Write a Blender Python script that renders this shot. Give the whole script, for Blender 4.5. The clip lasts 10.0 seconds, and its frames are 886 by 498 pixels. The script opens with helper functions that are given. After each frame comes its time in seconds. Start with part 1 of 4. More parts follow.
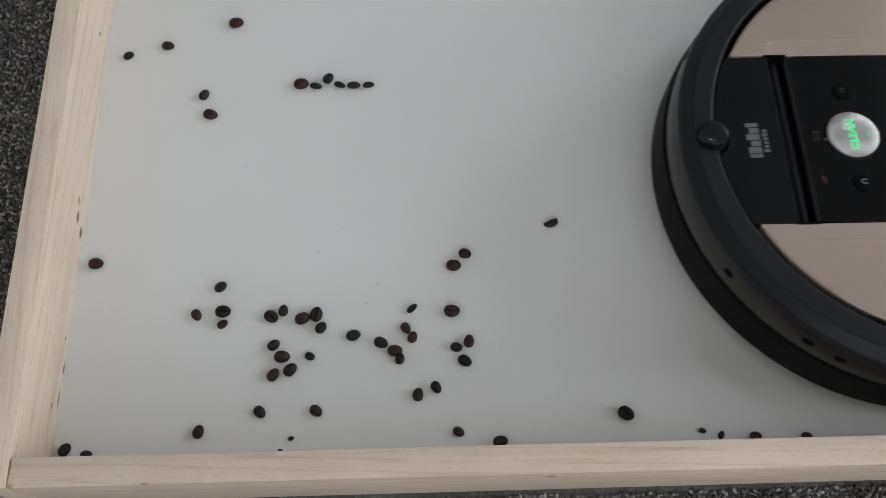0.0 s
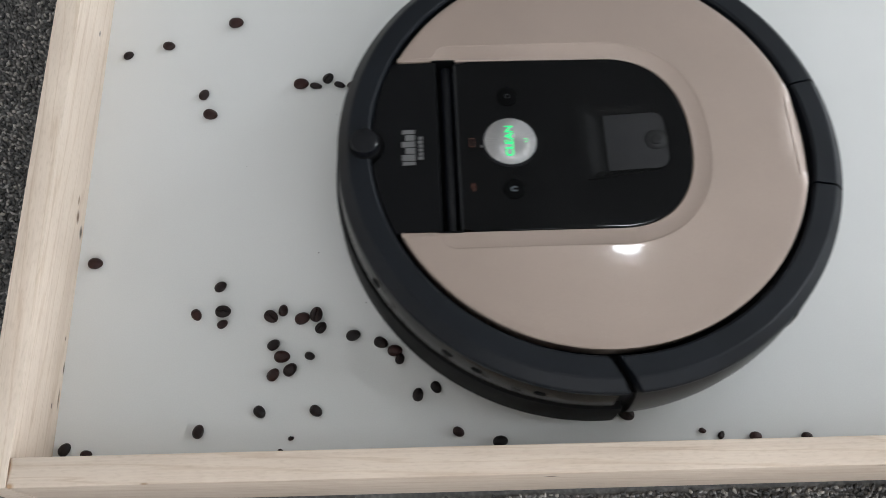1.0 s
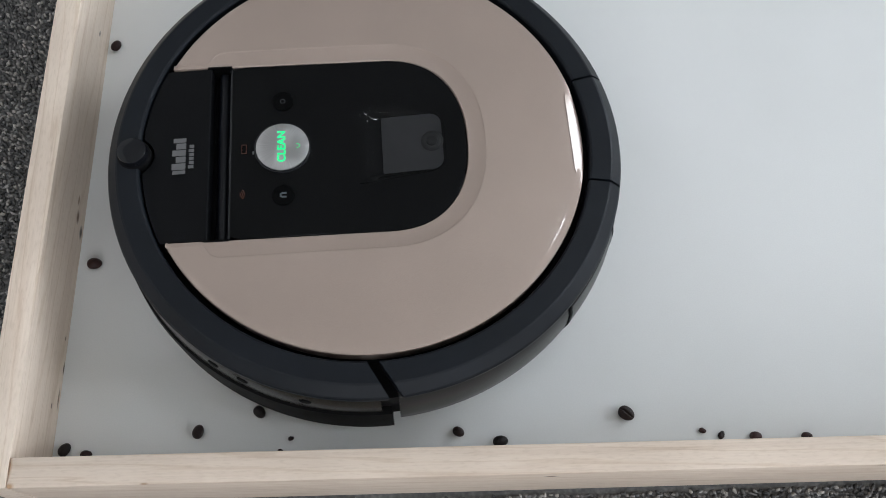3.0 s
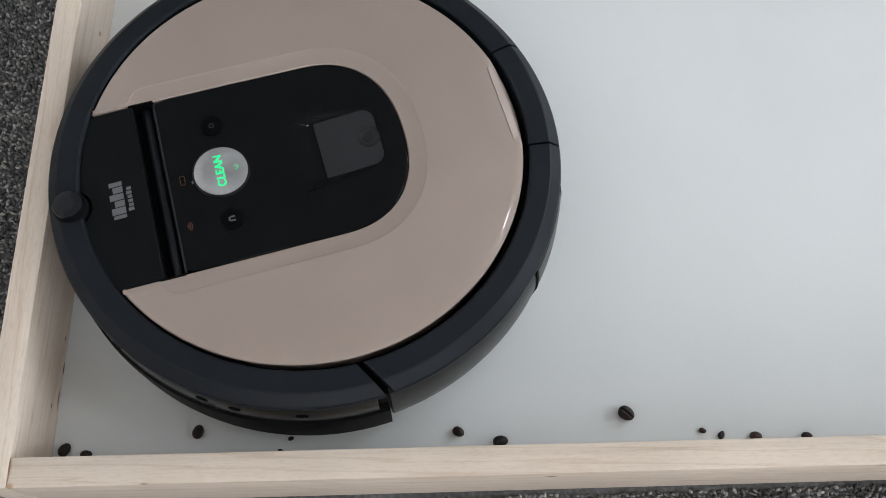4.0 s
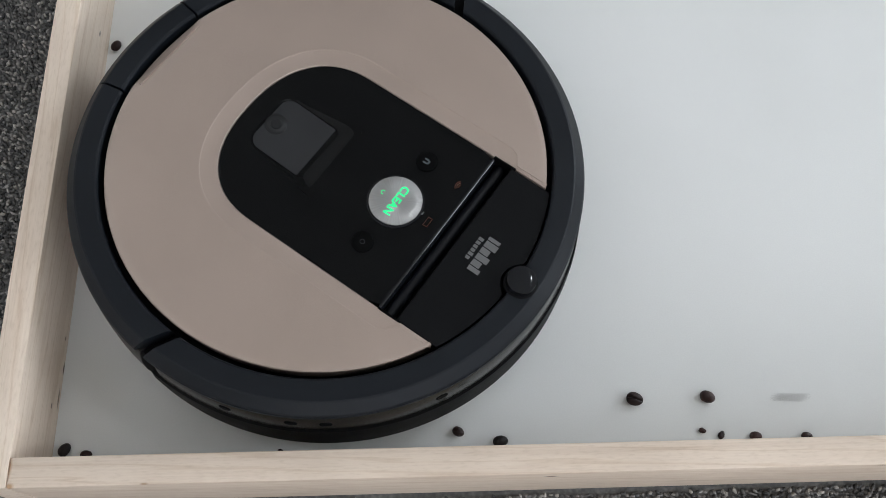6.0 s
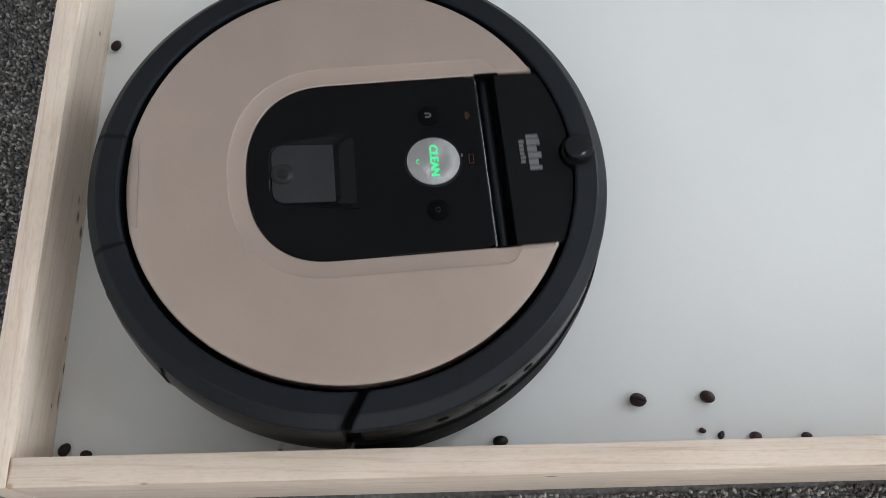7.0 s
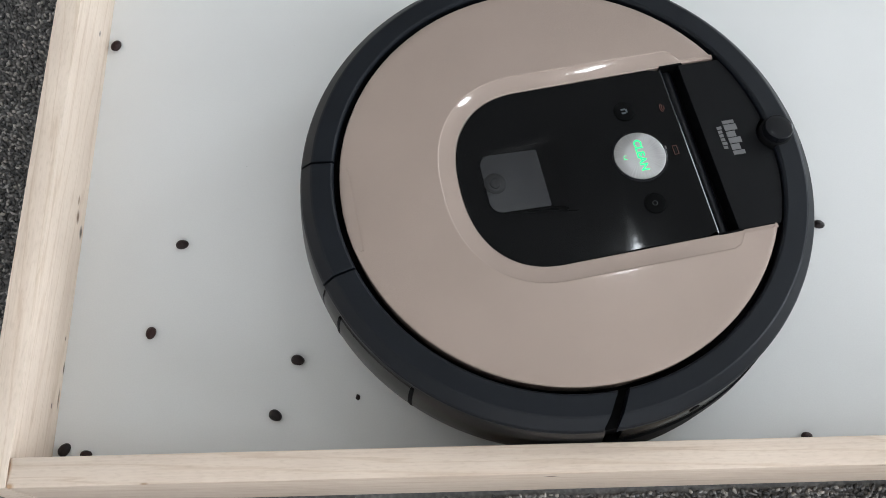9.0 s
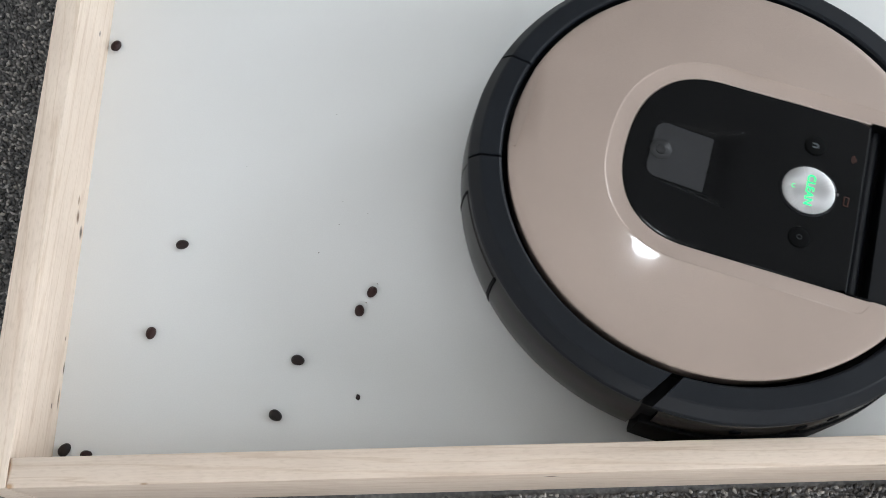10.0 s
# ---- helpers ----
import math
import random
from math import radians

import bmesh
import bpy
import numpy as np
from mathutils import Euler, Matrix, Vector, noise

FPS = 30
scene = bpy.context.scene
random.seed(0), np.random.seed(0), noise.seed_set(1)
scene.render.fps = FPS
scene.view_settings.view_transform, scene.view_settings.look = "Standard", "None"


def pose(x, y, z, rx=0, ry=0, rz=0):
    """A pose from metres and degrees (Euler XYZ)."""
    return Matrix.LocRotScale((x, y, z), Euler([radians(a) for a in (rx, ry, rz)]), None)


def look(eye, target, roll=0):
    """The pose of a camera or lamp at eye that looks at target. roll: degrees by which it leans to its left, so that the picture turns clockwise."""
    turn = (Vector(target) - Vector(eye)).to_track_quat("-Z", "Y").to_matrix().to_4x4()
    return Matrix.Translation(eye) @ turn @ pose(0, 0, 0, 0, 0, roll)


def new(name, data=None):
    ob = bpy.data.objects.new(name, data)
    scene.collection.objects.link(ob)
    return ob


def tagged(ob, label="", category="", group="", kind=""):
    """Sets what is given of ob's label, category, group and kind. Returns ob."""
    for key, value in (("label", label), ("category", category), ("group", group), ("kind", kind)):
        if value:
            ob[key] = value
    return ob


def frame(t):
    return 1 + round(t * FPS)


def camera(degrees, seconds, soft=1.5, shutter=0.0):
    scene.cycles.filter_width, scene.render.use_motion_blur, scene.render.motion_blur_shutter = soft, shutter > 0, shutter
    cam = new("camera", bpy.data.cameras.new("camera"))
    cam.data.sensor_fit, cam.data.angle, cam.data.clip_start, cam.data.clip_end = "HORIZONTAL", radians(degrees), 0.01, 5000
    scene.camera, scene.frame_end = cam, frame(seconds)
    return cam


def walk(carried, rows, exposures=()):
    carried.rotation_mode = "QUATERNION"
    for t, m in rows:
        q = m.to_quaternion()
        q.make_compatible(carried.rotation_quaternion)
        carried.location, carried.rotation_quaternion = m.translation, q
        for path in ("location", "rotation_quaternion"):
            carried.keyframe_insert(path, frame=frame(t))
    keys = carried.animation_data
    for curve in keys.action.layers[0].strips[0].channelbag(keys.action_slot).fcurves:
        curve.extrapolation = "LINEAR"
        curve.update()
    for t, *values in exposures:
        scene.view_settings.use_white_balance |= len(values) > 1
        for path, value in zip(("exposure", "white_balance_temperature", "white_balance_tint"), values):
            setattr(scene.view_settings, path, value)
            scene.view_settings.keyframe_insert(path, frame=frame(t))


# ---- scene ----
cam = camera(53.425, 10.0, soft=0.75, shutter=0.3)
EYE = pose(0.2467, -0.0955, 0.6148, 22.507, -1.519, -1.740)
walk(cam, ((0.0, EYE), (10.0, EYE)), exposures=((0.0, -0.74, 6520, 11), (0.5, -0.61, 6520, 11), (1.0, -0.28, 6440, 10), (1.5, -0.05, 6360, 10), (2.0, -0.10, 6310, 10), (2.5, -0.25, 6260, 10), (4.0, -0.25, 6330, 10), (6.0, -0.25, 6370, 10), (8.0, -0.2, 6380, 10), (8.5, -0.09, 6380, 10), (10.0, -0.08, 6370, 10)))

# ---- world and light ----
world = bpy.data.worlds.new("daylight")
scene.world = world
world.use_nodes = True
sky = world.node_tree.nodes.new("ShaderNodeTexSky")
sky.sky_type = "NISHITA"
sky.sun_disc = False
sky.sun_elevation = radians(38)
sky.sun_rotation = radians(200)
backdrop_node = world.node_tree.nodes["Background"]
backdrop_node.inputs["Strength"].default_value = 0.10
world.node_tree.links.new(sky.outputs["Color"], backdrop_node.inputs["Color"])

# unseen room, sized for its bounced light: x from WEST to EAST, y from SOUTH to NORTH
WEST, EAST, SOUTH, NORTH, CEIL, CARPET = -0.95, 4.2, -2.4, 3.4, 2.4, -0.016
EAST_WINDOWS, WIN_Z0, WIN_Z1 = ((-1.15, 0.15), (1.75, 3.05)), 1.00, 2.25
REAR_X0, REAR_X1, REAR_Z0, REAR_Z1 = -0.7, 3.3, 0.60, 2.25


def window_light(name, wide, high, watts, colour, eye, target):
    light = bpy.data.lights.new(name, "AREA")
    light.shape, light.size, light.size_y = "RECTANGLE", wide, high
    light.energy, light.color = watts, colour
    new(name, light).matrix_world = look(eye, target)


for y0, y1 in EAST_WINDOWS:
    window_light("window_daylight", y1 - y0, WIN_Z1 - WIN_Z0, 90, (0.885, 0.945, 1.0), (EAST + 0.05, (y0 + y1) / 2, (WIN_Z0 + WIN_Z1) / 2), (0.0, (y0 + y1) / 2, (WIN_Z0 + WIN_Z1) / 2))
window_light("rear_window_daylight", REAR_X1 - REAR_X0, REAR_Z1 - REAR_Z0, 51, (0.97, 0.965, 0.95),
             ((REAR_X0 + REAR_X1) / 2, SOUTH - 0.05, (REAR_Z0 + REAR_Z1) / 2), ((REAR_X0 + REAR_X1) / 2, 0.0, (REAR_Z0 + REAR_Z1) / 2))


# ---- materials ----
def base_material(name, rough=0.5, metal=0.0, gloss=0.5):
    m = bpy.data.materials.new(name)
    m.use_nodes = True
    tree = m.node_tree
    shader = tree.nodes["Principled BSDF"]
    shader.inputs["Roughness"].default_value = rough
    shader.inputs["Metallic"].default_value = metal
    shader.inputs["Specular IOR Level"].default_value = gloss
    return m, tree, shader


def noise_node(tree, scale, detail=3.0, stretch=(1, 1, 1), kind="Object"):
    co = tree.nodes.new("ShaderNodeTexCoord")
    mp = tree.nodes.new("ShaderNodeMapping")
    mp.inputs["Scale"].default_value = stretch
    nz = tree.nodes.new("ShaderNodeTexNoise")
    nz.inputs["Scale"].default_value = scale
    nz.inputs["Detail"].default_value = detail
    tree.links.new(co.outputs[kind], mp.inputs["Vector"])
    tree.links.new(mp.outputs["Vector"], nz.inputs["Vector"])
    return nz.outputs["Fac"]


def ramp(tree, fac, stops):
    r = tree.nodes.new("ShaderNodeValToRGB")
    els = r.color_ramp.elements
    while len(els) < len(stops):
        els.new(0.5)
    for e, (at, col) in zip(els, stops):
        e.position = at
        e.color = (*col, 1)
    tree.links.new(fac, r.inputs["Fac"])
    return r.outputs["Color"]


def mixed(tree, a, b, fac, mode="MIX"):
    n = tree.nodes.new("ShaderNodeMix")
    n.data_type, n.blend_type = "RGBA", mode
    for sock, val in ((n.inputs[6], a), (n.inputs[7], b), (n.inputs[0], fac)):
        if isinstance(val, (int, float)):
            sock.default_value = val
        elif isinstance(val, tuple):
            sock.default_value = (*val, 1)
        else:
            tree.links.new(val, sock)
    return n.outputs[2]


def bump(tree, shader, height, strength, distance):
    b = tree.nodes.new("ShaderNodeBump")
    b.inputs["Strength"].default_value = strength
    b.inputs["Distance"].default_value = distance
    tree.links.new(height, b.inputs["Height"])
    tree.links.new(b.outputs["Normal"], shader.inputs["Normal"])


def rough_range(tree, shader, fac, low, high):
    mr = tree.nodes.new("ShaderNodeMapRange")
    mr.inputs["To Min"].default_value = low
    mr.inputs["To Max"].default_value = high
    tree.links.new(fac, mr.inputs["Value"])
    tree.links.new(mr.outputs["Result"], shader.inputs["Roughness"])


def plastic(name, col, rough, grain=2500, bumpy=0.05, spread=0.15, metal=0.0, gloss=0.5, coat=0.0):
    """Moulded plastic: faint tone patches, fine moulded texture, uneven polish."""
    m, t, s = base_material(name, rough, metal, gloss)
    big = noise_node(t, 22, 4)
    fine = noise_node(t, grain, 2)
    lo = tuple(c * (1 - spread) for c in col)
    hi = tuple(c * (1 + spread) for c in col)
    tone = ramp(t, big, ((0.3, lo), (0.7, hi)))
    t.links.new(tone, s.inputs["Base Color"])
    rough_range(t, s, noise_node(t, 60, 4), rough * 0.82, rough * 1.18)
    if bumpy:
        bump(t, s, fine, bumpy, 0.0003)
    if coat:
        s.inputs["Coat Weight"].default_value = coat
        s.inputs["Coat Roughness"].default_value = 0.06
    return m


def distance_mark(tree, point, stretch, radius):
    """1 at a point of the object, fading to 0 at the radius."""
    co = tree.nodes.new("ShaderNodeTexCoord")
    mp = tree.nodes.new("ShaderNodeMapping")
    mp.vector_type = "TEXTURE"
    mp.inputs["Location"].default_value = point
    mp.inputs["Scale"].default_value = stretch
    ln = tree.nodes.new("ShaderNodeVectorMath")
    ln.operation = "LENGTH"
    mr = tree.nodes.new("ShaderNodeMapRange")
    mr.inputs["From Min"].default_value = radius * 0.35
    mr.inputs["From Max"].default_value = radius
    mr.inputs["To Min"].default_value = 1
    mr.inputs["To Max"].default_value = 0
    tree.links.new(co.outputs["Object"], mp.inputs["Vector"])
    tree.links.new(mp.outputs["Vector"], ln.inputs[0])
    tree.links.new(ln.outputs["Value"], mr.inputs["Value"])
    return mr.outputs["Result"]


def pine(name, along, knots=(), light=(0.805, 0.688, 0.585), dark=(0.595, 0.450, 0.340)):
    """Planed pine; the grain runs along x or y."""
    m, t, s = base_material(name, 0.55, 0, 0.35)
    st = (0.55, 14, 14) if along == "x" else (14, 0.55, 14)
    st2 = (1.2, 60, 60) if along == "x" else (60, 1.2, 60)
    rings = noise_node(t, 9, 3, st)
    fibre = noise_node(t, 16, 5, st2)
    patch = noise_node(t, 14, 3)
    wide = ramp(t, rings, ((0.36, dark), (0.47, light), (0.60, light), (0.66, tuple((a + b) / 2 for a, b in zip(light, dark)))))
    soft_tone = mixed(t, light, wide, 0.26)
    streak = ramp(t, fibre, ((0.25, (0.86, 0.84, 0.81)), (0.65, (1, 1, 1))))
    tone = mixed(t, soft_tone, streak, 0.38, "MULTIPLY")
    pores = noise_node(t, 800, 3, (0.2, 1, 1) if along == "x" else (1, 0.2, 1))
    tone = mixed(t, tone, ramp(t, pores, ((0.30, (0.84, 0.81, 0.77)), (0.48, (1, 1, 1)), (0.75, (1.05, 1.05, 1.05)))), 0.45, "MULTIPLY")
    blot = ramp(t, patch, ((0.3, (0.92, 0.90, 0.87)), (0.7, (1.03, 1.02, 1.0))))
    tone = mixed(t, tone, blot, 1.0, "MULTIPLY")
    co = t.nodes.new("ShaderNodeTexCoord")
    mp = t.nodes.new("ShaderNodeMapping")
    mp.inputs["Scale"].default_value = (0.045, 1, 0.6) if along == "x" else (1, 0.045, 0.6)
    late = t.nodes.new("ShaderNodeTexWave")
    late.wave_type, late.bands_direction = "BANDS", "DIAGONAL"
    late.inputs["Scale"].default_value = 74
    late.inputs["Distortion"].default_value = 5
    late.inputs["Detail"].default_value = 3
    late.inputs["Detail Scale"].default_value = 2.2
    t.links.new(co.outputs["Object"], mp.inputs["Vector"])
    t.links.new(mp.outputs["Vector"], late.inputs["Vector"])
    lines = ramp(t, late.outputs["Fac"], ((0.0, (0.83, 0.77, 0.70)), (0.09, (0.985, 0.975, 0.96)), (0.4, (1, 1, 1))))
    tone = mixed(t, tone, lines, 0.55, "MULTIPLY")
    for point, stretch, radius, col in knots:
        tone = mixed(t, tone, col, distance_mark(t, point, stretch, radius))
    t.links.new(tone, s.inputs["Base Color"])
    bump(t, s, fibre, 0.25, 0.0004)
    return m


def laminate():
    """White laminated board with faint grey smears."""
    m, t, s = base_material("white_laminate", 0.42, 0, 0.2)
    smear = noise_node(t, 5, 5)
    fine = noise_node(t, 900, 2)
    tone = ramp(t, smear, ((0.25, (0.752, 0.760, 0.742)), (0.75, (0.792, 0.800, 0.786))))
    tone = mixed(t, tone, ramp(t, fine, ((0.3, (0.97, 0.97, 0.97)), (0.7, (1, 1, 1)))), 1.0, "MULTIPLY")
    t.links.new(tone, s.inputs["Base Color"])
    rough_range(t, s, noise_node(t, 18, 4), 0.36, 0.50)
    bump(t, s, fine, 0.06, 0.0003)
    return m


def carpet_material(name, per_loop):
    m, t, s = base_material(name, 0.95, 0, 0.1)
    if per_loop:
        geo = t.nodes.new("ShaderNodeNewGeometry")
        fac = geo.outputs["Random Per Island"]
    else:
        fac = noise_node(t, 260, 3)
    tone = ramp(t, fac, ((0.0, (0.075, 0.076, 0.077)), (0.45, (0.17, 0.168, 0.166)), (0.8, (0.29, 0.283, 0.272)), (1.0, (0.50, 0.48, 0.45))))
    cloud = ramp(t, noise_node(t, 30, 3), ((0.3, (0.75, 0.75, 0.75)), (0.7, (1.15, 1.15, 1.15))))
    t.links.new(mixed(t, tone, cloud, 1.0, "MULTIPLY"), s.inputs["Base Color"])
    bump(t, s, noise_node(t, 1500, 3), 0.6, 0.001)
    return m


def bean_material():
    """Roasted coffee bean: dark brown, oily sheen, each one a little different."""
    m, t, s = base_material("roasted_bean", 0.4, 0, 0.35)
    info = t.nodes.new("ShaderNodeObjectInfo")
    roast = ramp(t, info.outputs["Random"], ((0.0, (0.0065, 0.0036, 0.0034)), (0.45, (0.0140, 0.0050, 0.0042)), (1.0, (0.036, 0.0090, 0.0060))))
    skin = ramp(t, noise_node(t, 320, 4), ((0.3, (0.65, 0.62, 0.6)), (0.75, (1.35, 1.3, 1.25))))
    t.links.new(mixed(t, roast, skin, 1.0, "MULTIPLY"), s.inputs["Base Color"])
    rough_range(t, s, noise_node(t, 500, 2), 0.30, 0.46)
    bump(t, s, noise_node(t, 700, 3), 0.35, 0.0005)
    return m


def brushed_steel():
    m, t, s = base_material("brushed_steel", 0.34, 1.0)
    co = t.nodes.new("ShaderNodeTexCoord")
    gr = t.nodes.new("ShaderNodeTexGradient")
    gr.gradient_type = "RADIAL"
    t.links.new(co.outputs["Object"], gr.inputs["Vector"])
    rays = t.nodes.new("ShaderNodeTexNoise")
    rays.noise_dimensions = "1D"
    rays.inputs["Scale"].default_value = 90
    rays.inputs["Detail"].default_value = 4
    t.links.new(gr.outputs["Fac"], rays.inputs["W"])
    t.links.new(ramp(t, rays.outputs["Fac"], ((0.3, (0.50, 0.495, 0.49)), (0.7, (0.58, 0.575, 0.57)))), s.inputs["Base Color"])
    rough_range(t, s, noise_node(t, 400, 2), 0.34, 0.44)
    spun = t.nodes.new("ShaderNodeTangent")
    spun.direction_type, spun.axis = "RADIAL", "Z"
    s.inputs["Anisotropic"].default_value = 0.75
    t.links.new(spun.outputs["Tangent"], s.inputs["Tangent"])
    return m


def glow(name, col, strength):
    m, t, s = base_material(name, 0.5)
    s.inputs["Base Color"].default_value = (*col, 1)
    s.inputs["Emission Color"].default_value = (*col, 1)
    s.inputs["Emission Strength"].default_value = strength
    return m


def wall_paint(name, col):
    m, t, s = base_material(name, 0.85, 0, 0.2)
    lo = tuple(c * 0.93 for c in col)
    t.links.new(ramp(t, noise_node(t, 2.5, 5), ((0.3, lo), (0.7, col))), s.inputs["Base Color"])
    bump(t, s, noise_node(t, 220, 3), 0.2, 0.001)
    return m


def lid_lacquer():
    """Champagne lacquer with a fine metallic fleck under a clear coat."""
    m, t, s = base_material("champagne_lacquer", 0.38, 0.35, 0.4)
    fleck = ramp(t, noise_node(t, 3200, 2), ((0.35, (0.388, 0.306, 0.258)), (0.65, (0.446, 0.353, 0.300))))
    haze = ramp(t, noise_node(t, 16, 3), ((0.3, (0.96, 0.96, 0.96)), (0.7, (1.03, 1.03, 1.03))))
    t.links.new(mixed(t, fleck, haze, 1.0, "MULTIPLY"), s.inputs["Base Color"])
    s.inputs["Coat Weight"].default_value = 0.65
    s.inputs["Coat Roughness"].default_value = 0.035
    rough_range(t, s, noise_node(t, 45, 4), 0.34, 0.44)
    return m


RAIL_H, RAIL_W = 0.0635, 0.0184
BROWN = (0.20, 0.125, 0.07)
M_PINE_Y = pine("pine_lengthwise_y", "y", (
    ((0, 0.1840, 0.0132), (1, 2.2, 1), 0.0030, BROWN), ((0, 0.1755, 0.0043), (1, 2.0, 1), 0.0032, (0.11, 0.08, 0.055)),
    ((0, 0.1968, 0.0155), (1, 2.8, 1), 0.0018, (0.33, 0.22, 0.13)), ((0, 0.3427, 0.0206), (1, 2.0, 1), 0.0016, (0.08, 0.06, 0.05)),
    ((0, 0.072, 0.0010), (1, 3.5, 1), 0.0016, (0.10, 0.08, 0.06)), ((0, 0.050, 0.0030), (1, 6, 1), 0.0016, (0.24, 0.17, 0.11)),
    ((0, 0.043, 0.0130), (1, 2.5, 1), 0.0011, (0.10, 0.08, 0.06)), ((0, 0.093, 0.0050), (1, 2.2, 1), 0.0010, (0.16, 0.11, 0.08))))
M_PINE_X = pine("pine_lengthwise_x", "x", (
    ((0.0, -0.006, RAIL_H), (0.6, 2.4, 1), 0.0042, (0.46, 0.27, 0.15)), ((0.002, -0.0175, RAIL_H), (1.2, 1, 1), 0.0028, (0.52, 0.33, 0.19)),
    ((0.0825, -0.0180, RAIL_H), (3.0, 1, 1), 0.0011, (0.42, 0.28, 0.17)), ((0.332, -0.0184, RAIL_H - 0.012), (2.2, 1, 1), 0.0025, (0.18, 0.12, 0.09)),
    ((0.54, -0.0184, RAIL_H - 0.002), (4, 1, 1), 0.0012, (0.22, 0.15, 0.11))))
M_BOARD = laminate()
M_CARPET = carpet_material("carpet_backing", False)
M_LOOPS = carpet_material("carpet_loops", True)
M_BEAN = bean_material()
M_WALL = wall_paint("room_wall_paint", (0.80, 0.785, 0.77))
# darker than M_WALL so that the north side reflects less light
M_FAR_WALL = wall_paint("grey_wall_paint", (0.34, 0.335, 0.33))
M_CEIL = wall_paint("ceiling_paint", (0.80, 0.79, 0.78))
M_FRAME = plastic("white_window_plastic", (0.75, 0.75, 0.74), 0.4)
M_LID = lid_lacquer()
M_BUMPER = plastic("slate_black_plastic", (0.0062, 0.0082, 0.0115), 0.44, 2600, 0.10, gloss=0.24)
M_SHELL = plastic("charcoal_satin_plastic", (0.016, 0.0155, 0.015), 0.36, 2600, 0.06, gloss=0.5)
M_BAND = plastic("smoked_gloss_band", (0.012, 0.011, 0.010), 0.22, 900, 0.0, gloss=0.5)
M_LIP = plastic("matte_black_plastic", (0.0040, 0.0040, 0.0043), 0.55, 1800, 0.12, gloss=0.10)
M_GLOSS = plastic("piano_black", (0.0018, 0.0021, 0.0024), 0.055, 900, 0.0, gloss=0.20)
M_PLATE = plastic("black_satin_plate", (0.0028, 0.0031, 0.0038), 0.48, 2600, 0.05, gloss=0.14)
M_DEEP = plastic("dull_black_recess", (0.0016, 0.0017, 0.0019), 0.6, 1800, 0.05, gloss=0.06)
M_WINDOW = plastic("smoked_lens_window", (0.0185, 0.0192, 0.0210), 0.20, 900, 0.0, gloss=0.45)
M_RINGS = plastic("lens_surround", (0.0105, 0.0110, 0.0120), 0.3, 900, 0.0)
M_EDGE = plastic("blue_black_gloss", (0.0050, 0.0056, 0.0075), 0.09, 900, 0.0, gloss=0.38)
M_RING = plastic("lens_hood", (0.0062, 0.0065, 0.0072), 0.30, 900, 0.0, gloss=0.4)
M_HINGE = plastic("blue_black_hinge", (0.0050, 0.0058, 0.0085), 0.34, 900, 0.0, gloss=0.28)
M_STEEL = brushed_steel()
# for real print, and for the painted glint beside the round button
M_PRINT_GLINT = plastic("grey_print_and_glint", (0.13, 0.13, 0.13), 0.45, 900, 0.0)
M_FAINT = plastic("faint_print", (0.024, 0.027, 0.030), 0.4, 900, 0.0)
M_ICON = plastic("grey_icon", (0.085, 0.10, 0.11), 0.45, 900, 0.0)
M_RED = plastic("dull_red_mark", (0.075, 0.024, 0.014), 0.4, 900, 0.0)
M_GREEN = glow("green_indicator", (0.01, 0.75, 0.22), 1.0)
M_LAMP = glow("ceiling_lamp_glow", (0.90, 0.96, 1.0), 55)


# ---- mesh helpers ----
def part(name, bm, material, parent=None, label="", smooth=True, at=None, crisp=32):
    me = bpy.data.meshes.new(name)
    bmesh.ops.recalc_face_normals(bm, faces=bm.faces)
    bm.to_mesh(me)
    bm.free()
    if smooth:
        for f in me.polygons:
            f.use_smooth = True
        me.set_sharp_from_angle(angle=radians(crisp))
    me.materials.append(material)
    ob = new(name, me)
    if at is not None:
        ob.matrix_basis = at
    if parent is not None:
        ob.parent = parent
    if label:
        ob["label"] = label
    return ob


def box_bm(x0, y0, z0, x1, y1, z1, bevel=0.0, seg=2):
    bm = bmesh.new()
    bmesh.ops.create_cube(bm, size=1, matrix=Matrix.LocRotScale(((x0 + x1) / 2, (y0 + y1) / 2, (z0 + z1) / 2), None, (x1 - x0, y1 - y0, z1 - z0)))
    if bevel:
        bmesh.ops.bevel(bm, geom=bm.edges[:], offset=bevel, segments=seg, affect="EDGES", profile=0.5)
    return bm


def lathe_bm(profile, a0=0.0, a1=360.0, n=96, skew0=0.0, skew1=0.0, r_ref=0.155):
    """Sweep a closed (r, z) outline round z from a0 to a1 degrees; skew leans the end with growing radius."""
    bm = bmesh.new()
    full = abs(a1 - a0) >= 359.9
    steps = n if full else n + 1
    rings = []
    for i in range(steps):
        f = i / n
        ring = []
        for r, z in profile:
            lean = (skew0 * (1 - f) + skew1 * f) * (r - r_ref) / 0.021
            a = radians(a0 + (a1 - a0) * f + lean)
            ring.append(bm.verts.new((r * math.cos(a), r * math.sin(a), z)))
        rings.append(ring)
    k = len(profile)
    for i in range(n):
        p, q = rings[i], rings[(i + 1) % steps]
        for j in range(k):
            bm.faces.new((p[j], p[(j + 1) % k], q[(j + 1) % k], q[j]))
    if not full:
        bm.faces.new(rings[0])
        bm.faces.new(rings[-1][::-1])
    return bm


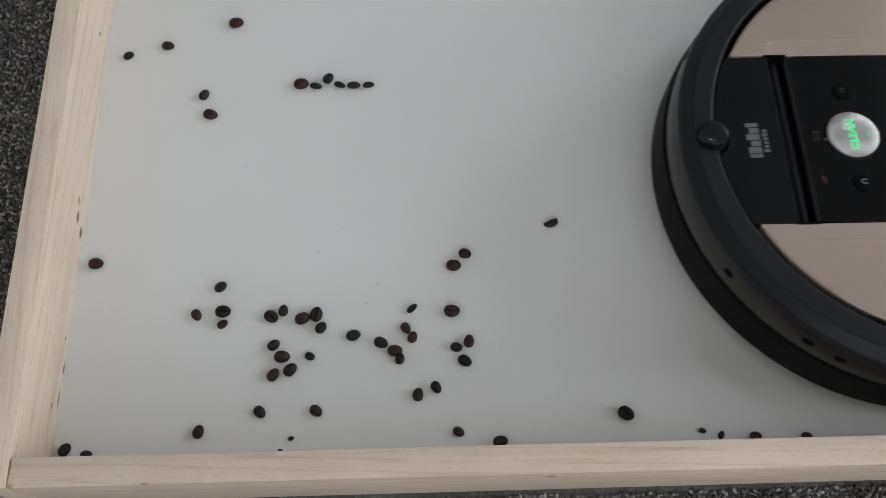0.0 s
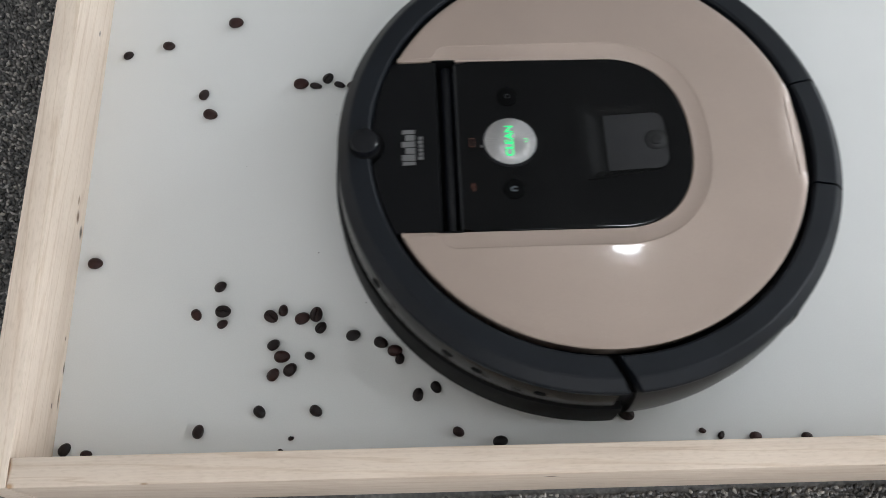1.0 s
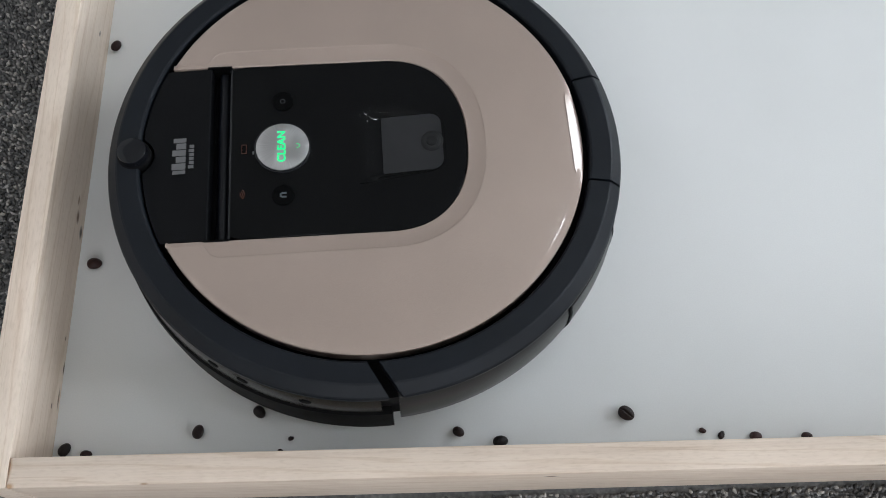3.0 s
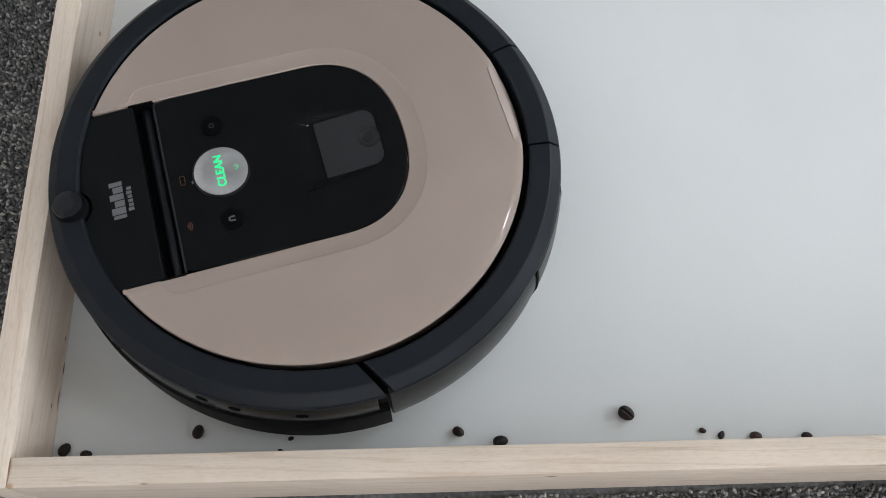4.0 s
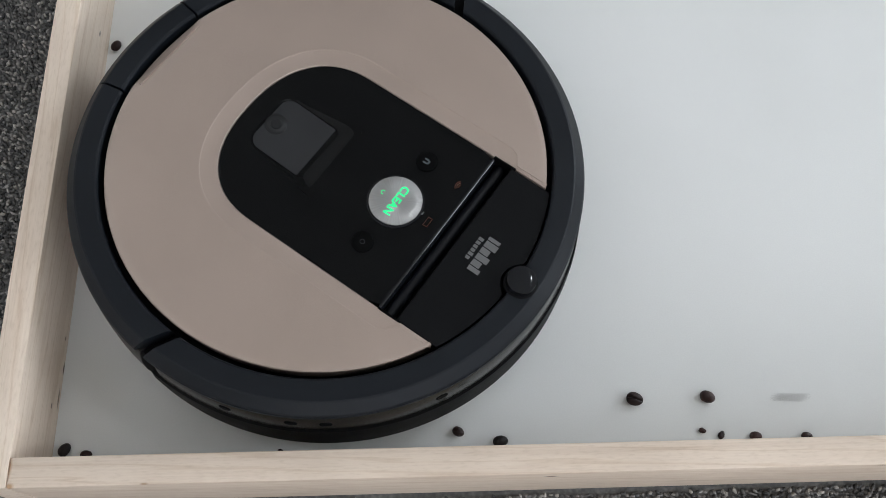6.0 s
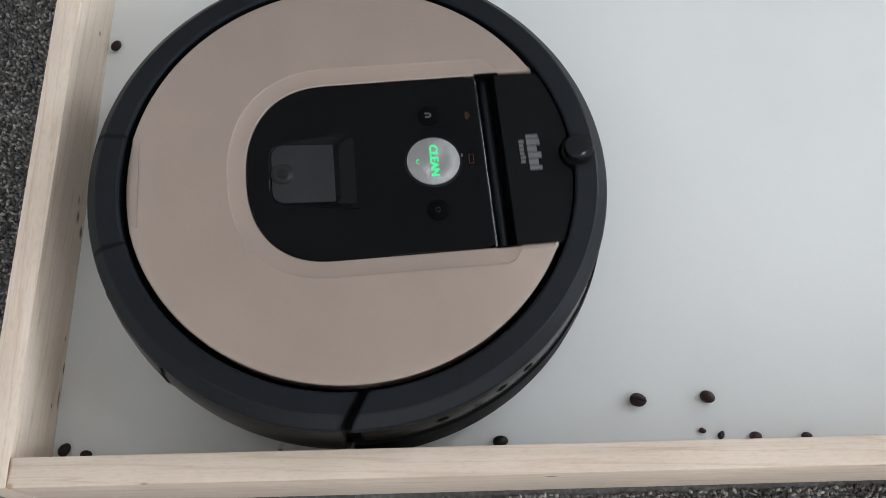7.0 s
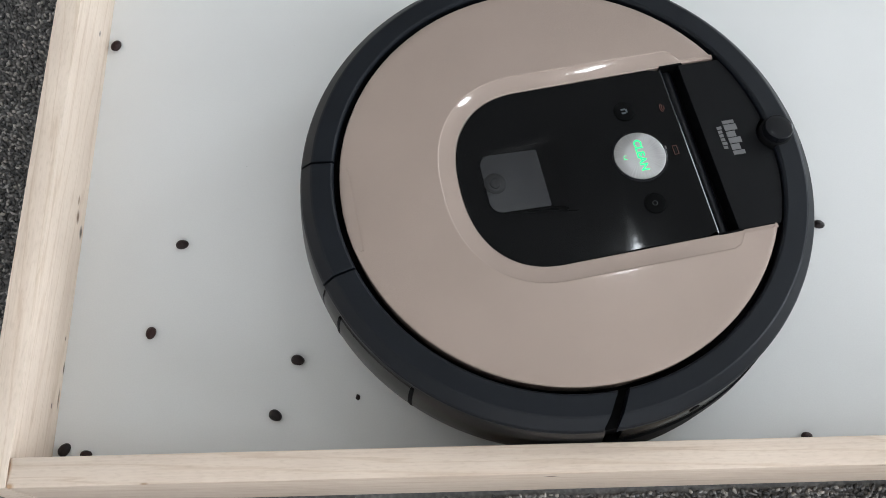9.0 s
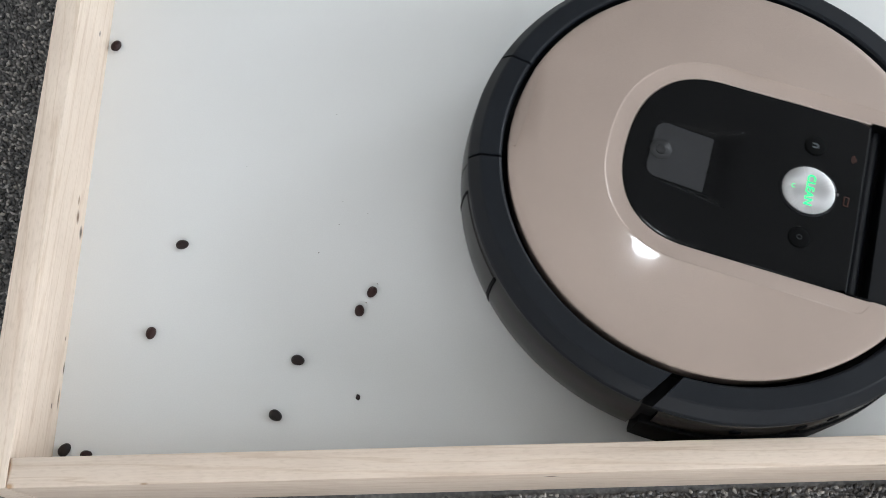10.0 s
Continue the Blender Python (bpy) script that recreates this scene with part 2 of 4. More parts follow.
def disc_bm(r, z0, z1, bevel=0.0008, n=40, cx=0.0, cy=0.0):
    """A turned button with a rounded upper edge."""
    bm = bmesh.new()
    prof = [(r, z0), (r, z1 - bevel), (r - bevel * 0.3, z1 - bevel * 0.3), (r - bevel, z1), (r * 0.5, z1)]
    rings = []
    for rr, z in prof:
        rings.append([bm.verts.new((cx + rr * math.cos(2 * math.pi * i / n), cy + rr * math.sin(2 * math.pi * i / n), z)) for i in range(n)])
    for a, b in zip(rings, rings[1:]):
        for i in range(n):
            bm.faces.new((a[i], a[(i + 1) % n], b[(i + 1) % n], b[i]))
    bm.faces.new(rings[-1])
    bm.faces.new(rings[0][::-1])
    return bm


def prism_bm(outline, z0, z1, bevel=0.0):
    """An upright prism over a convex or simple outline; z1 may be a function of x and y."""
    top = z1 if callable(z1) else (lambda x, y: z1)
    bm = bmesh.new()
    lo = [bm.verts.new((x, y, z0)) for x, y in outline]
    hi = [bm.verts.new((x, y, top(x, y))) for x, y in outline]
    n = len(outline)
    for i in range(n):
        bm.faces.new((lo[i], lo[(i + 1) % n], hi[(i + 1) % n], hi[i]))
    upper = bm.faces.new(hi)
    bm.faces.new(lo[::-1])
    if bevel:
        bmesh.ops.bevel(bm, geom=upper.edges[:], offset=bevel, segments=2, affect="EDGES", profile=0.5)
    return bm


def bars_bm(bars, z, h=0.0002):
    """Flat printed bars: (x0, y0, x1, y1)."""
    bm = bmesh.new()
    for x0, y0, x1, y1 in bars:
        bmesh.ops.create_cube(bm, size=1, matrix=Matrix.LocRotScale(((x0 + x1) / 2, (y0 + y1) / 2, z), None, (abs(x1 - x0), abs(y1 - y0), h)))
    return bm


def bar_bm(section, half):
    """A bar along y with the given (x, z) section."""
    bm = bmesh.new()
    ends = [[bm.verts.new((x, y, z)) for x, z in section] for y in (-half, half)]
    n = len(section)
    for i in range(n):
        bm.faces.new((ends[0][i], ends[0][(i + 1) % n], ends[1][(i + 1) % n], ends[1][i]))
    bm.faces.new(ends[0][::-1])
    bm.faces.new(ends[1])
    return bm


def arc_bm(r, width, a0, a1, z, cx, cy, n=14, h=0.0002):
    bm = bmesh.new()
    rows = []
    for i in range(n + 1):
        a = radians(a0 + (a1 - a0) * i / n)
        rows.append([bm.verts.new((cx + rr * math.cos(a), cy + rr * math.sin(a), zz)) for rr, zz in ((r, z), (r + width, z), (r + width, z + h), (r, z + h))])
    for a, b in zip(rows, rows[1:]):
        for j in range(4):
            bm.faces.new((a[j], a[(j + 1) % 4], b[(j + 1) % 4], b[j]))
    return bm


def lettering(name, text, size, at, material, parent):
    cu = bpy.data.curves.new(name, "FONT")
    cu.body, cu.size, cu.align_x, cu.align_y, cu.extrude = text, size, "CENTER", "CENTER", 0.0001
    cu.offset = size * 0.018
    tmp = new(name + "_curve", cu)
    me = bpy.data.meshes.new_from_object(tmp.evaluated_get(bpy.context.evaluated_depsgraph_get()))
    bpy.data.objects.remove(tmp)
    me.materials.clear()
    me.materials.append(material)
    ob = new(name, me)
    ob.matrix_basis = at
    ob.parent = parent
    return ob


# ---- the room ----
def setting(name, bm, material, label, smooth=False):
    return tagged(part(name, bm, material, smooth=smooth), label, kind="structure")


setting("ground", box_bm(WEST, SOUTH, CARPET - 0.1, EAST, NORTH, CARPET), M_CARPET, "dark grey speckled looped carpet on the floor")
# unseen wall, set near the tray to fill its left side with bounced light
setting("wall_west", box_bm(WEST - 0.12, SOUTH - 0.12, CARPET - 0.1, WEST, NORTH + 0.12, CEIL), M_WALL, "unseen plain wall set close to bounce light back")
# unseen wall, kept grey so the lid and board mirror less of it
setting("wall_north", box_bm(WEST, NORTH, CARPET - 0.1, EAST, NORTH + 0.12, CEIL), M_FAR_WALL, "unseen plain wall, grey to dim its reflection")
setting("ceiling", box_bm(WEST - 0.12, SOUTH - 0.12, CEIL, EAST + 0.12, NORTH + 0.12, CEIL + 0.1), M_CEIL, "plain painted ceiling")


def window_wall(name, openings, z0, z1, end0, end1, at, thick, along):
    """A wall with openings (name, lo, hi) along it, z0 to z1 up; the wall runs from end0 to end1."""
    def box(a0, b0, a1, b1, d0, d1, bevel=0.0):
        d0, d1 = sorted((at + d0 * thick, at + d1 * thick))
        return box_bm(d0, a0, b0, d1, a1, b1, bevel) if along == "y" else box_bm(a0, d0, b0, a1, d1, b1, bevel)

    wall = tagged(new(name), "painted room wall with window openings", kind="structure")
    base = CARPET - 0.1
    panels = [(end0, base, end1, z0), (end0, z1, end1, CEIL)]
    edges = [end0] + [v for _, lo, hi in openings for v in (lo, hi)] + [end1]
    panels += [(edges[i], z0, edges[i + 1], z1) for i in range(0, len(edges), 2)]
    for a0, b0, a1, b1 in panels:
        part("wall_panel", box(a0, b0, a1, b1, 0, 1), M_WALL, wall, smooth=False)
    f = 0.06
    for window, lo, hi in openings:
        win = tagged(new(window), "white window letting in daylight", kind="structure")
        for a0, b0, a1, b1 in ((lo, z0, lo + f, z1), (hi - f, z0, hi, z1), (lo + f, z0, hi - f, z0 + f), (lo + f, z1 - f, hi - f, z1)):
            part("window_frame", box(a0, b0, a1, b1, 0.05, 0.35, 0.004), M_FRAME, win)


window_wall("wall_east", [("window_1", *EAST_WINDOWS[0]), ("window_2", *EAST_WINDOWS[1])], WIN_Z0, WIN_Z1, SOUTH - 0.12, NORTH + 0.12, EAST, 0.12, "y")
window_wall("wall_south", [("window_3", REAR_X0, REAR_X1)], REAR_Z0, REAR_Z1, WEST, EAST, SOUTH, -0.12, "x")


def ceiling_lamp():
    top = tagged(new("ceiling_lamp"), "small round lit lamp on the ceiling", "lamp")
    top.location = (1.005, 1.005, CEIL)
    part("lamp_base", disc_bm(0.055, -0.02, 0.0, 0.002), M_FRAME, top)
    part("bulb", disc_bm(0.064, -0.045, -0.02, 0.008), M_LAMP, top, "glowing white diffuser")


ceiling_lamp()


def carpet_loops():
    """Looped pile round the tray as small leaning tufts."""
    rng = np.random.default_rng(5)
    bm = bmesh.new()
    bmesh.ops.create_icosphere(bm, subdivisions=1, radius=1.0)
    bv = np.array([v.co[:] for v in bm.verts])
    bf = np.array([[v.index for v in f.verts] for f in bm.faces])
    bm.free()
    spots = []
    step = 0.0028
    for x0, y0, x1, y1 in ((-0.165, -0.11, -0.0195, 0.56), (-0.0195, -0.11, 0.80, -0.0195)):
        for i in range(int((x1 - x0) / step)):
            for j in range(int((y1 - y0) / step)):
                spots.append((x0 + (i + 0.5 * (j % 2)) * step, y0 + j * step))
    spots = np.array(spots) + rng.uniform(-0.0013, 0.0013, (len(spots), 2))
    n = len(spots)
    size = np.stack((rng.uniform(0.0009, 0.0015, n), rng.uniform(0.0013, 0.0027, n), rng.uniform(0.0014, 0.0032, n)), 1)
    turn = rng.uniform(0, math.pi, n)
    v = bv[None] * size[:, None] * rng.uniform(0.8, 1.2, (n, len(bv), 1))
    cs, sn = np.cos(turn)[:, None], np.sin(turn)[:, None]
    v = np.stack((v[..., 0] * cs - v[..., 1] * sn, v[..., 0] * sn + v[..., 1] * cs, v[..., 2]), 2)
    v[..., 0] += spots[:, None, 0]
    v[..., 1] += spots[:, None, 1]
    v[..., 2] += CARPET + 0.0008 + rng.uniform(0, 0.0012, n)[:, None]
    faces = (bf[None] + (np.arange(n) * len(bv))[:, None, None]).reshape(-1, 3)
    me = bpy.data.meshes.new("carpet_pile")
    me.from_pydata(v.reshape(-1, 3).tolist(), [], faces.tolist())
    for f in me.polygons:
        f.use_smooth = True
    me.materials.append(M_LOOPS)
    tagged(new("carpet_pile", me), "dark grey and light grey speckled carpet loops", "carpet", kind="stuff")


carpet_loops()


# ---- the tray ----
def tray():
    top = tagged(new("test_tray"), "white board tray edged with pale pine battens on carpet", "tray")
    part("base_board", box_bm(-0.0010, -0.0010, -0.0120, 1.10, 0.85, 0.0, 0.0003, 1), M_BOARD, top, "smooth white laminated board", smooth=False)
    part("batten", box_bm(-RAIL_W, -RAIL_W, -0.0125, 0.0, 0.85, RAIL_H, 0.0009, 2), M_PINE_Y, top, "pale pine batten with small knots")
    part("batten", box_bm(0.0003, -RAIL_W, -0.0125, 1.10, 0.0, RAIL_H, 0.0009, 2), M_PINE_X, top, "pale pine batten with a brown stained end")


tray()


def dust():
    rng = random.Random(4)
    bm = bmesh.new()
    for x, y in ((0.1948, 0.1994), (0.2140, 0.1894), (0.1921, 0.1803), (0.2212, 0.1316), (0.1196, 0.2310), (0.1531, 0.3437), (0.1888, 0.2769), (0.1772, 0.1574), (0.2129, 0.1171)):
        m = Matrix.LocRotScale((x, y, 0.0003), Euler((0, 0, rng.uniform(0, 3))), (rng.uniform(0.0003, 0.0007), 0.0003, 0.0002))
        bmesh.ops.create_icosphere(bm, subdivisions=1, radius=1, matrix=m)
    ob = part("dust_specks", bm, M_BEAN)
    tagged(ob, "tiny dark dust specks on the white board", "dust", kind="stuff")


dust()


# ---- the robot vacuum ----
HALF, BACK_X, BACK_A, GROOVE0, GROOVE1 = 0.0665, -0.012, 0.0572, 0.0915, 0.1060
DECK = 0.0858
BAND = 0.0118


def deck_outline():
    """Side, rounded rear end and other side of the dark control panel, from the front of one side to the front of the other."""
    pts = [(0.1325 - (0.1325 - BACK_X) * i / 30, -HALF) for i in range(30)]
    for i in range(49):
        a = -math.pi / 2 - math.pi * i / 48
        cx, sy = math.cos(a), math.sin(a)
        e = 2 / 2.35
        pts.append((BACK_X - BACK_A * abs(cx) ** e, HALF * abs(sy) ** e * (1 if sy > 0 else -1)))
    pts += [(BACK_X + (0.1325 - BACK_X) * i / 30, HALF) for i in range(1, 31)]
    return pts


def lid_z(x, y):
    return 0.0884 - 0.099 * (x * x + y * y)


def tab_z(x, y):
    """Height of the sunk slope under the bin release tab at the rear of the lid."""
    if x > -0.1390 or abs(y) > 0.0325:
        return 1.0
    return 0.0861 - (-x - 0.1400) * 0.50


def lid_bm():
    bm = bmesh.new()
    outline = deck_outline()
    n = len(outline)
    rows = []
    for i, (x, y) in enumerate(outline):
        x0, y0 = outline[max(i - 1, 0)]
        x1, y1 = outline[min(i + 1, n - 1)]
        tx, ty = x1 - x0, y1 - y0
        ln = math.hypot(tx, ty)
        nx, ny = ty / ln, -tx / ln
        if nx * (x - 0.02) + ny * y < 0:
            nx, ny = -nx, -ny
        end = min(1, max(0, (0.1085 - x) / 0.012))
        w = BAND * max(0.20, math.sqrt(1 - (1 - end) ** 2))
        a = math.atan2(y, x)
        row = [(x, y, 0.0700), (x, y, DECK - 0.0006)]
        # a cove that sinks towards the panel, with a crisp step at its outer edge
        for f in (0.04, 0.2, 0.4, 0.6, 0.8, 0.97, 1.0):
            px, py = x + nx * w * f, y + ny * w * f
            row.append((px, py, DECK + 0.0001 + (lid_z(px, py) - 0.0004 - DECK) * (end * (0.25 * f + 0.75 * f * f) + (1 - end) * f)))
        for f, sunk in ((1.02, 0.00012), (1.05, 0.00002), (1.12, 0.0)):
            px, py = x + nx * w * f, y + ny * w * f
            row.append((px, py, lid_z(px, py) - sunk))
        sx, sy = x + nx * w * 1.3, y + ny * w * 1.3
        ex, ey = 0.1470 * math.cos(a), 0.1470 * math.sin(a)
        for f in (0.0, 0.15, 0.4, 0.7, 0.88, 0.93, 1.0):
            px, py = sx + (ex - sx) * f, sy + (ey - sy) * f
            row.append((px, py, min(lid_z(px, py), tab_z(px, py))))
        for r, z in ((0.1484, 0.0858), (0.1490, 0.0850)):
            px, py = r * math.cos(a), r * math.sin(a)
            row.append((px, py, min(z, tab_z(px, py))))
        row.append((0.1480 * math.cos(a), 0.1480 * math.sin(a), 0.0700))
        rows.append([bm.verts.new(p) for p in row])
    for p, q in zip(rows, rows[1:]):
        for j in range(len(p) - 1):
            bm.faces.new((p[j], p[j + 1], q[j + 1], q[j]))
        bm.faces.new((p[-1], p[0], q[0], q[-1]))
    bm.faces.new(rows[0])
    bm.faces.new(rows[-1][::-1])
    return bm


def rounded_rect(x0, x1, half, rads, n=8):
    """Corners in the order front right, front left, rear left, rear right, with a radius for front and rear."""
    rf, rr = rads
    pts = []
    for cx, cy, r, a0 in ((x1 - rf, -half + rf, rf, -90), (x1 - rf, half - rf, rf, 0), (x0 + rr, half - rr, rr, 90), (x0 + rr, -half + rr, rr, 180)):
        for i in range(n + 1):
            a = radians(a0 + 90 * i / n)
            pts.append((cx + r * math.cos(a), cy + r * math.sin(a)))
    return pts


WX0, WX1, WHALF = -0.0520, -0.0105, 0.0218


def window_z(x):
    return DECK - 0.0048 + 0.0042 * (WX1 - x) / (WX1 - WX0)


CREASE = 0.0365


def deck_z(x, y):
    """The panel is flat round the buttons and dished behind a soft crease, round the lens window."""
    u = min(1, max(0, (CREASE - x) / (CREASE - BACK_X + BACK_A)))
    return DECK - 0.0046 * u * (1 - u) * (1 - 0.5 * (y / HALF) ** 2) - 0.013 * max(0, x - CREASE)


def deck_bm():
    """Glossy control panel with a sunk bay for the lens window."""
    bm = bmesh.new()
    ins = 0.0004
    pts = []
    for x, y in deck_outline():
        if x <= GROOVE0 - 0.001:
            pts.append((x + (ins if x < -0.05 else 0), y - ins * (1 if y > 0 else -1)))
    pts = pts + [(GROOVE0, HALF - ins)] + [(GROOVE0, HALF * (1 - i / 12)) for i in range(1, 24)] + [(GROOVE0, -HALF + ins)]
    cx = (WX0 + WX1) / 2

    def ang(p):
        return math.atan2(p[1], p[0] - cx) % (2 * math.pi)

    hole = []
    for x, y, r, a0 in ((WX1 + 0.0180 - 0.003, -WHALF - 0.0085 + 0.003, 0.003, -90), (WX1 + 0.0180 - 0.003, WHALF + 0.0085 - 0.003, 0.003, 0),
                        (WX0 - 0.0016 + 0.011, WHALF + 0.0016 - 0.011, 0.011, 90), (WX0 - 0.0016 + 0.011, -WHALF - 0.0016 + 0.011, 0.011, 180)):
        hole += [(x + r * math.cos(radians(a0 + 11.25 * i)), y + r * math.sin(radians(a0 + 11.25 * i))) for i in range(9)]
    bay = rounded_rect(WX0 - 0.0004, WX1 + 0.0004, WHALF + 0.0004, (0.0014, 0.0084), 8)
    dense = []
    for i, p in enumerate(hole):
        q = hole[(i + 1) % len(hole)]
        k = 6 if math.dist(p, q) > 0.006 else 1
        dense += [(p[0] + (q[0] - p[0]) * j / k, p[1] + (q[1] - p[1]) * j / k) for j in range(k)]
    n = 144
    angles = [2 * math.pi * i / n for i in range(n)]

    def at_angle(loop, a):
        ray = (math.cos(a), math.sin(a))
        best = None
        for i, p in enumerate(loop):
            q = loop[(i + 1) % len(loop)]
            ax, ay, bx, by = p[0] - cx, p[1], q[0] - p[0], q[1] - p[1]
            det = bx * -ray[1] + by * ray[0]
            if abs(det) < 1e-12:
                continue
            u = (ax * ray[1] - ay * ray[0]) / det
            if -1e-6 <= u <= 1 + 1e-6:
                px, py = ax + bx * u, ay + by * u
                d = px * ray[0] + py * ray[1]
                if d > 0 and (best is None or d > best):
                    best = d
        return (cx + ray[0] * best, ray[1] * best)

    loops = []
    for a in angles:
        o, h = at_angle(pts, a), at_angle(dense, a)
        row = [(o[0], o[1], 0.0700), (o[0], o[1], DECK - 0.0007)]
        k = 0.0008 / math.dist(o, h)
        inner = (o[0] + (h[0] - o[0]) * k, o[1] + (h[1] - o[1]) * k)
        row.append((inner[0], inner[1], deck_z(*inner)))
        for f in [0.05 * i for i in range(1, 20)] + [0.985, 1.0]:
            px, py = o[0] + (h[0] - o[0]) * f, o[1] + (h[1] - o[1]) * f
            row.append((px, py, deck_z(px, py) - (0.0003 if f == 1 else 0)))
        w = at_angle(bay, a)
        lip, foot = deck_z(*h) - 0.0003, window_z(w[0]) - 0.0002
        for g in (0.12, 0.28, 0.50, 0.72, 0.88):
            row.append((h[0] + (w[0] - h[0]) * g, h[1] + (w[1] - h[1]) * g, lip + (foot - lip) * g * g * (3 - 2 * g)))
        row.append((w[0], w[1], foot))
        row.append((w[0] + (cx - w[0]) * 0.04, w[1] * 0.96, window_z(w[0]) - 0.0014))
        loops.append([bm.verts.new(p) for p in row])
    for i in range(n):
        p, q = loops[i], loops[(i + 1) % n]
        for j in range(len(p) - 1):
            bm.faces.new((p[j], p[j + 1], q[j + 1], q[j]))
    bm.faces.new([r[-1] for r in loops])
    bm.faces.new([r[0] for r in loops][::-1])
    return bm


def front_plate_outline():
    pts = [(GROOVE1, -HALF + 0.0006), (GROOVE1, HALF - 0.0006)]
    a = math.asin((HALF - 0.0006) / 0.1515)
    for i in range(33):
        b = a - 2 * a * i / 32
        x, y = 0.1515 * math.cos(b), 0.1515 * math.sin(b)
        d = math.hypot(x - 0.1563, y)
        if d < 0.0138:
            x = 0.1563 - math.sqrt(max(0.0138 ** 2 - y * y, 0))
        pts.append((x, y))
    return pts


def robot_vacuum():
    top = tagged(new("robot_vacuum"), "round robot vacuum with champagne lid and black rim", "robot vacuum")
    part("chassis", lathe_bm([(0.002, 0.0085), (0.150, 0.0085), (0.170, 0.0125), (0.1735, 0.030), (0.1735, 0.0700), (0.1492, 0.0655), (0.1480, 0.0700), (0.002, 0.0700)], n=96), M_LIP, top, "black chassis with a dark channel round the lid")
    ring = [(0.1530, 0.0745), (0.1530, 0.0846), (0.1537, 0.0860), (0.1548, 0.0866), (0.1672, 0.0864), (0.1685, 0.0858), (0.1748, 0.0794), (0.1759, 0.0775), (0.1761, 0.0752), (0.1749, 0.0737), (0.1690, 0.0732)]
    bumper = part("bumper", lathe_bm(ring, -89.0, 88.0, 110, -4.2, 4.2), M_BUMPER, top, "slate black front bumper ring", crisp=14)
    part("sensor_band", lathe_bm([(0.1690, 0.0492), (0.1772, 0.0492), (0.1775, 0.0510), (0.1752, 0.0700), (0.1742, 0.0722), (0.1690, 0.0726)], -91.3, 90.3, 110), M_BAND, bumper, "glossy smoked sensor band")
    part("bumper_lip", lathe_bm([(0.1610, 0.0115), (0.1735, 0.0100), (0.1770, 0.0112), (0.1797, 0.0150), (0.1799, 0.0360), (0.1788, 0.0476), (0.1610, 0.0486)], -93.5, 92.5, 110), M_LIP, bumper, "matte black lower lip")
    for a in (-74.5, -60.5, -53.3, -28.7, 31.2, 53.3, 60.5, 74.5):
        bm = disc_bm(0.0036, -0.0012, 0.0006, 0.0004, 20)
        bmesh.ops.scale(bm, vec=(0.75, 1.15, 1), verts=bm.verts)
        part("sensor_port", bm, M_DEEP, bumper, at=pose(0, 0, 0, 0, 0, a) @ pose(0.1762, 0, 0.0610, 0, 83, 0))
    wall_line = [(0.1560, 0.0150), (0.1680, 0.0150), (0.1745, 0.0200), (0.1784, 0.0320), (0.1791, 0.0450), (0.1780, 0.0600), (0.1754, 0.0705), (0.1744, 0.0722), (0.1690, 0.0727), (0.1560, 0.0727)]
    for lo, hi, s0, s1, w0, w1 in ((90.9, 165.9, 4.2, 0.6, 94.1, 166.5), (196.1, 268.1, -0.6, -4.2, 195.5, 264.9)):
        shell = part("rear_ring", lathe_bm(ring, lo, hi, 50, s0, s1), M_BUMPER, top, "slate black rear rim", crisp=14)
        part("side_wall", lathe_bm(wall_line, w0, w1, 50), M_SHELL, shell, "charcoal satin side wall")
    dustbin = part("dust_bin", lathe_bm(ring, 166.5, 195.5, 26, 0.6, -0.6), M_BUMPER, top, "slate black dust bin edge", crisp=14)
    part("bin_wall", lathe_bm(wall_line, 167.0, 195.0, 26), M_SHELL, dustbin)
    for lo, hi in ((136.5, 157.5), (202.5, 223.5)):
        part("side_vent", lathe_bm([(0.1690, 0.0270), (0.1772, 0.0272), (0.1788, 0.0340), (0.1798, 0.0450), (0.1787, 0.0600), (0.1768, 0.0690), (0.1700, 0.0700)], lo, hi, 22), M_SHELL, top, "rounded side vent panel")
        for edge in (lo - 0.5, hi + 0.1):
            part("vent_seam", lathe_bm([(0.1690, 0.0240), (0.1782, 0.0290), (0.1801, 0.0450), (0.1790, 0.0602), (0.1771, 0.0692), (0.1700, 0.0702)], edge, edge + 0.8, 3), M_DEEP, top)
    part("lid", lid_bm(), M_LID, top, "champagne lacquered lid with a raised rim")
    tab = [(-0.1402, 0.031 * (1 - k / 6)) for k in range(13)] + [(-math.sqrt(0.1478 ** 2 - y * y), y) for y in [-0.0310 + 0.062 * k / 12 for k in range(13)]]
    part("bin_release", prism_bm(tab, 0.0805, lambda x, y: tab_z(x, 0) + 0.0006, 0.0003), M_LID, top, "champagne bin release tab", smooth=False)
    deck = part("control_panel", deck_bm(), M_GLOSS, top, "glossy black control panel", crisp=38)
    win = prism_bm(rounded_rect(WX0, WX1, WHALF, (0.001, 0.008), 6), 0.0780, lambda x, y: window_z(x), 0.0003)
    window = part("lens_window", win, M_WINDOW, deck, "smoked grey window over the camera lens", smooth=False)
    at_lens = pose(-0.0449, 0, window_z(-0.0449) + 0.0001, 0, 5.8, 0)
    part("lens_ring", disc_bm(0.0077, -0.0002, 0.0002, 0.0001, 36), M_RING, window, "dull black ring round the lens", at=at_lens)
    part("lens_barrel", disc_bm(0.0062, 0.0, 0.0003, 0.0001, 32), M_RINGS, window, at=at_lens)
    part("lens", disc_bm(0.0040, 0.0, 0.0009, 0.0007, 28), M_RING, window, "small glossy dark lens", at=at_lens)
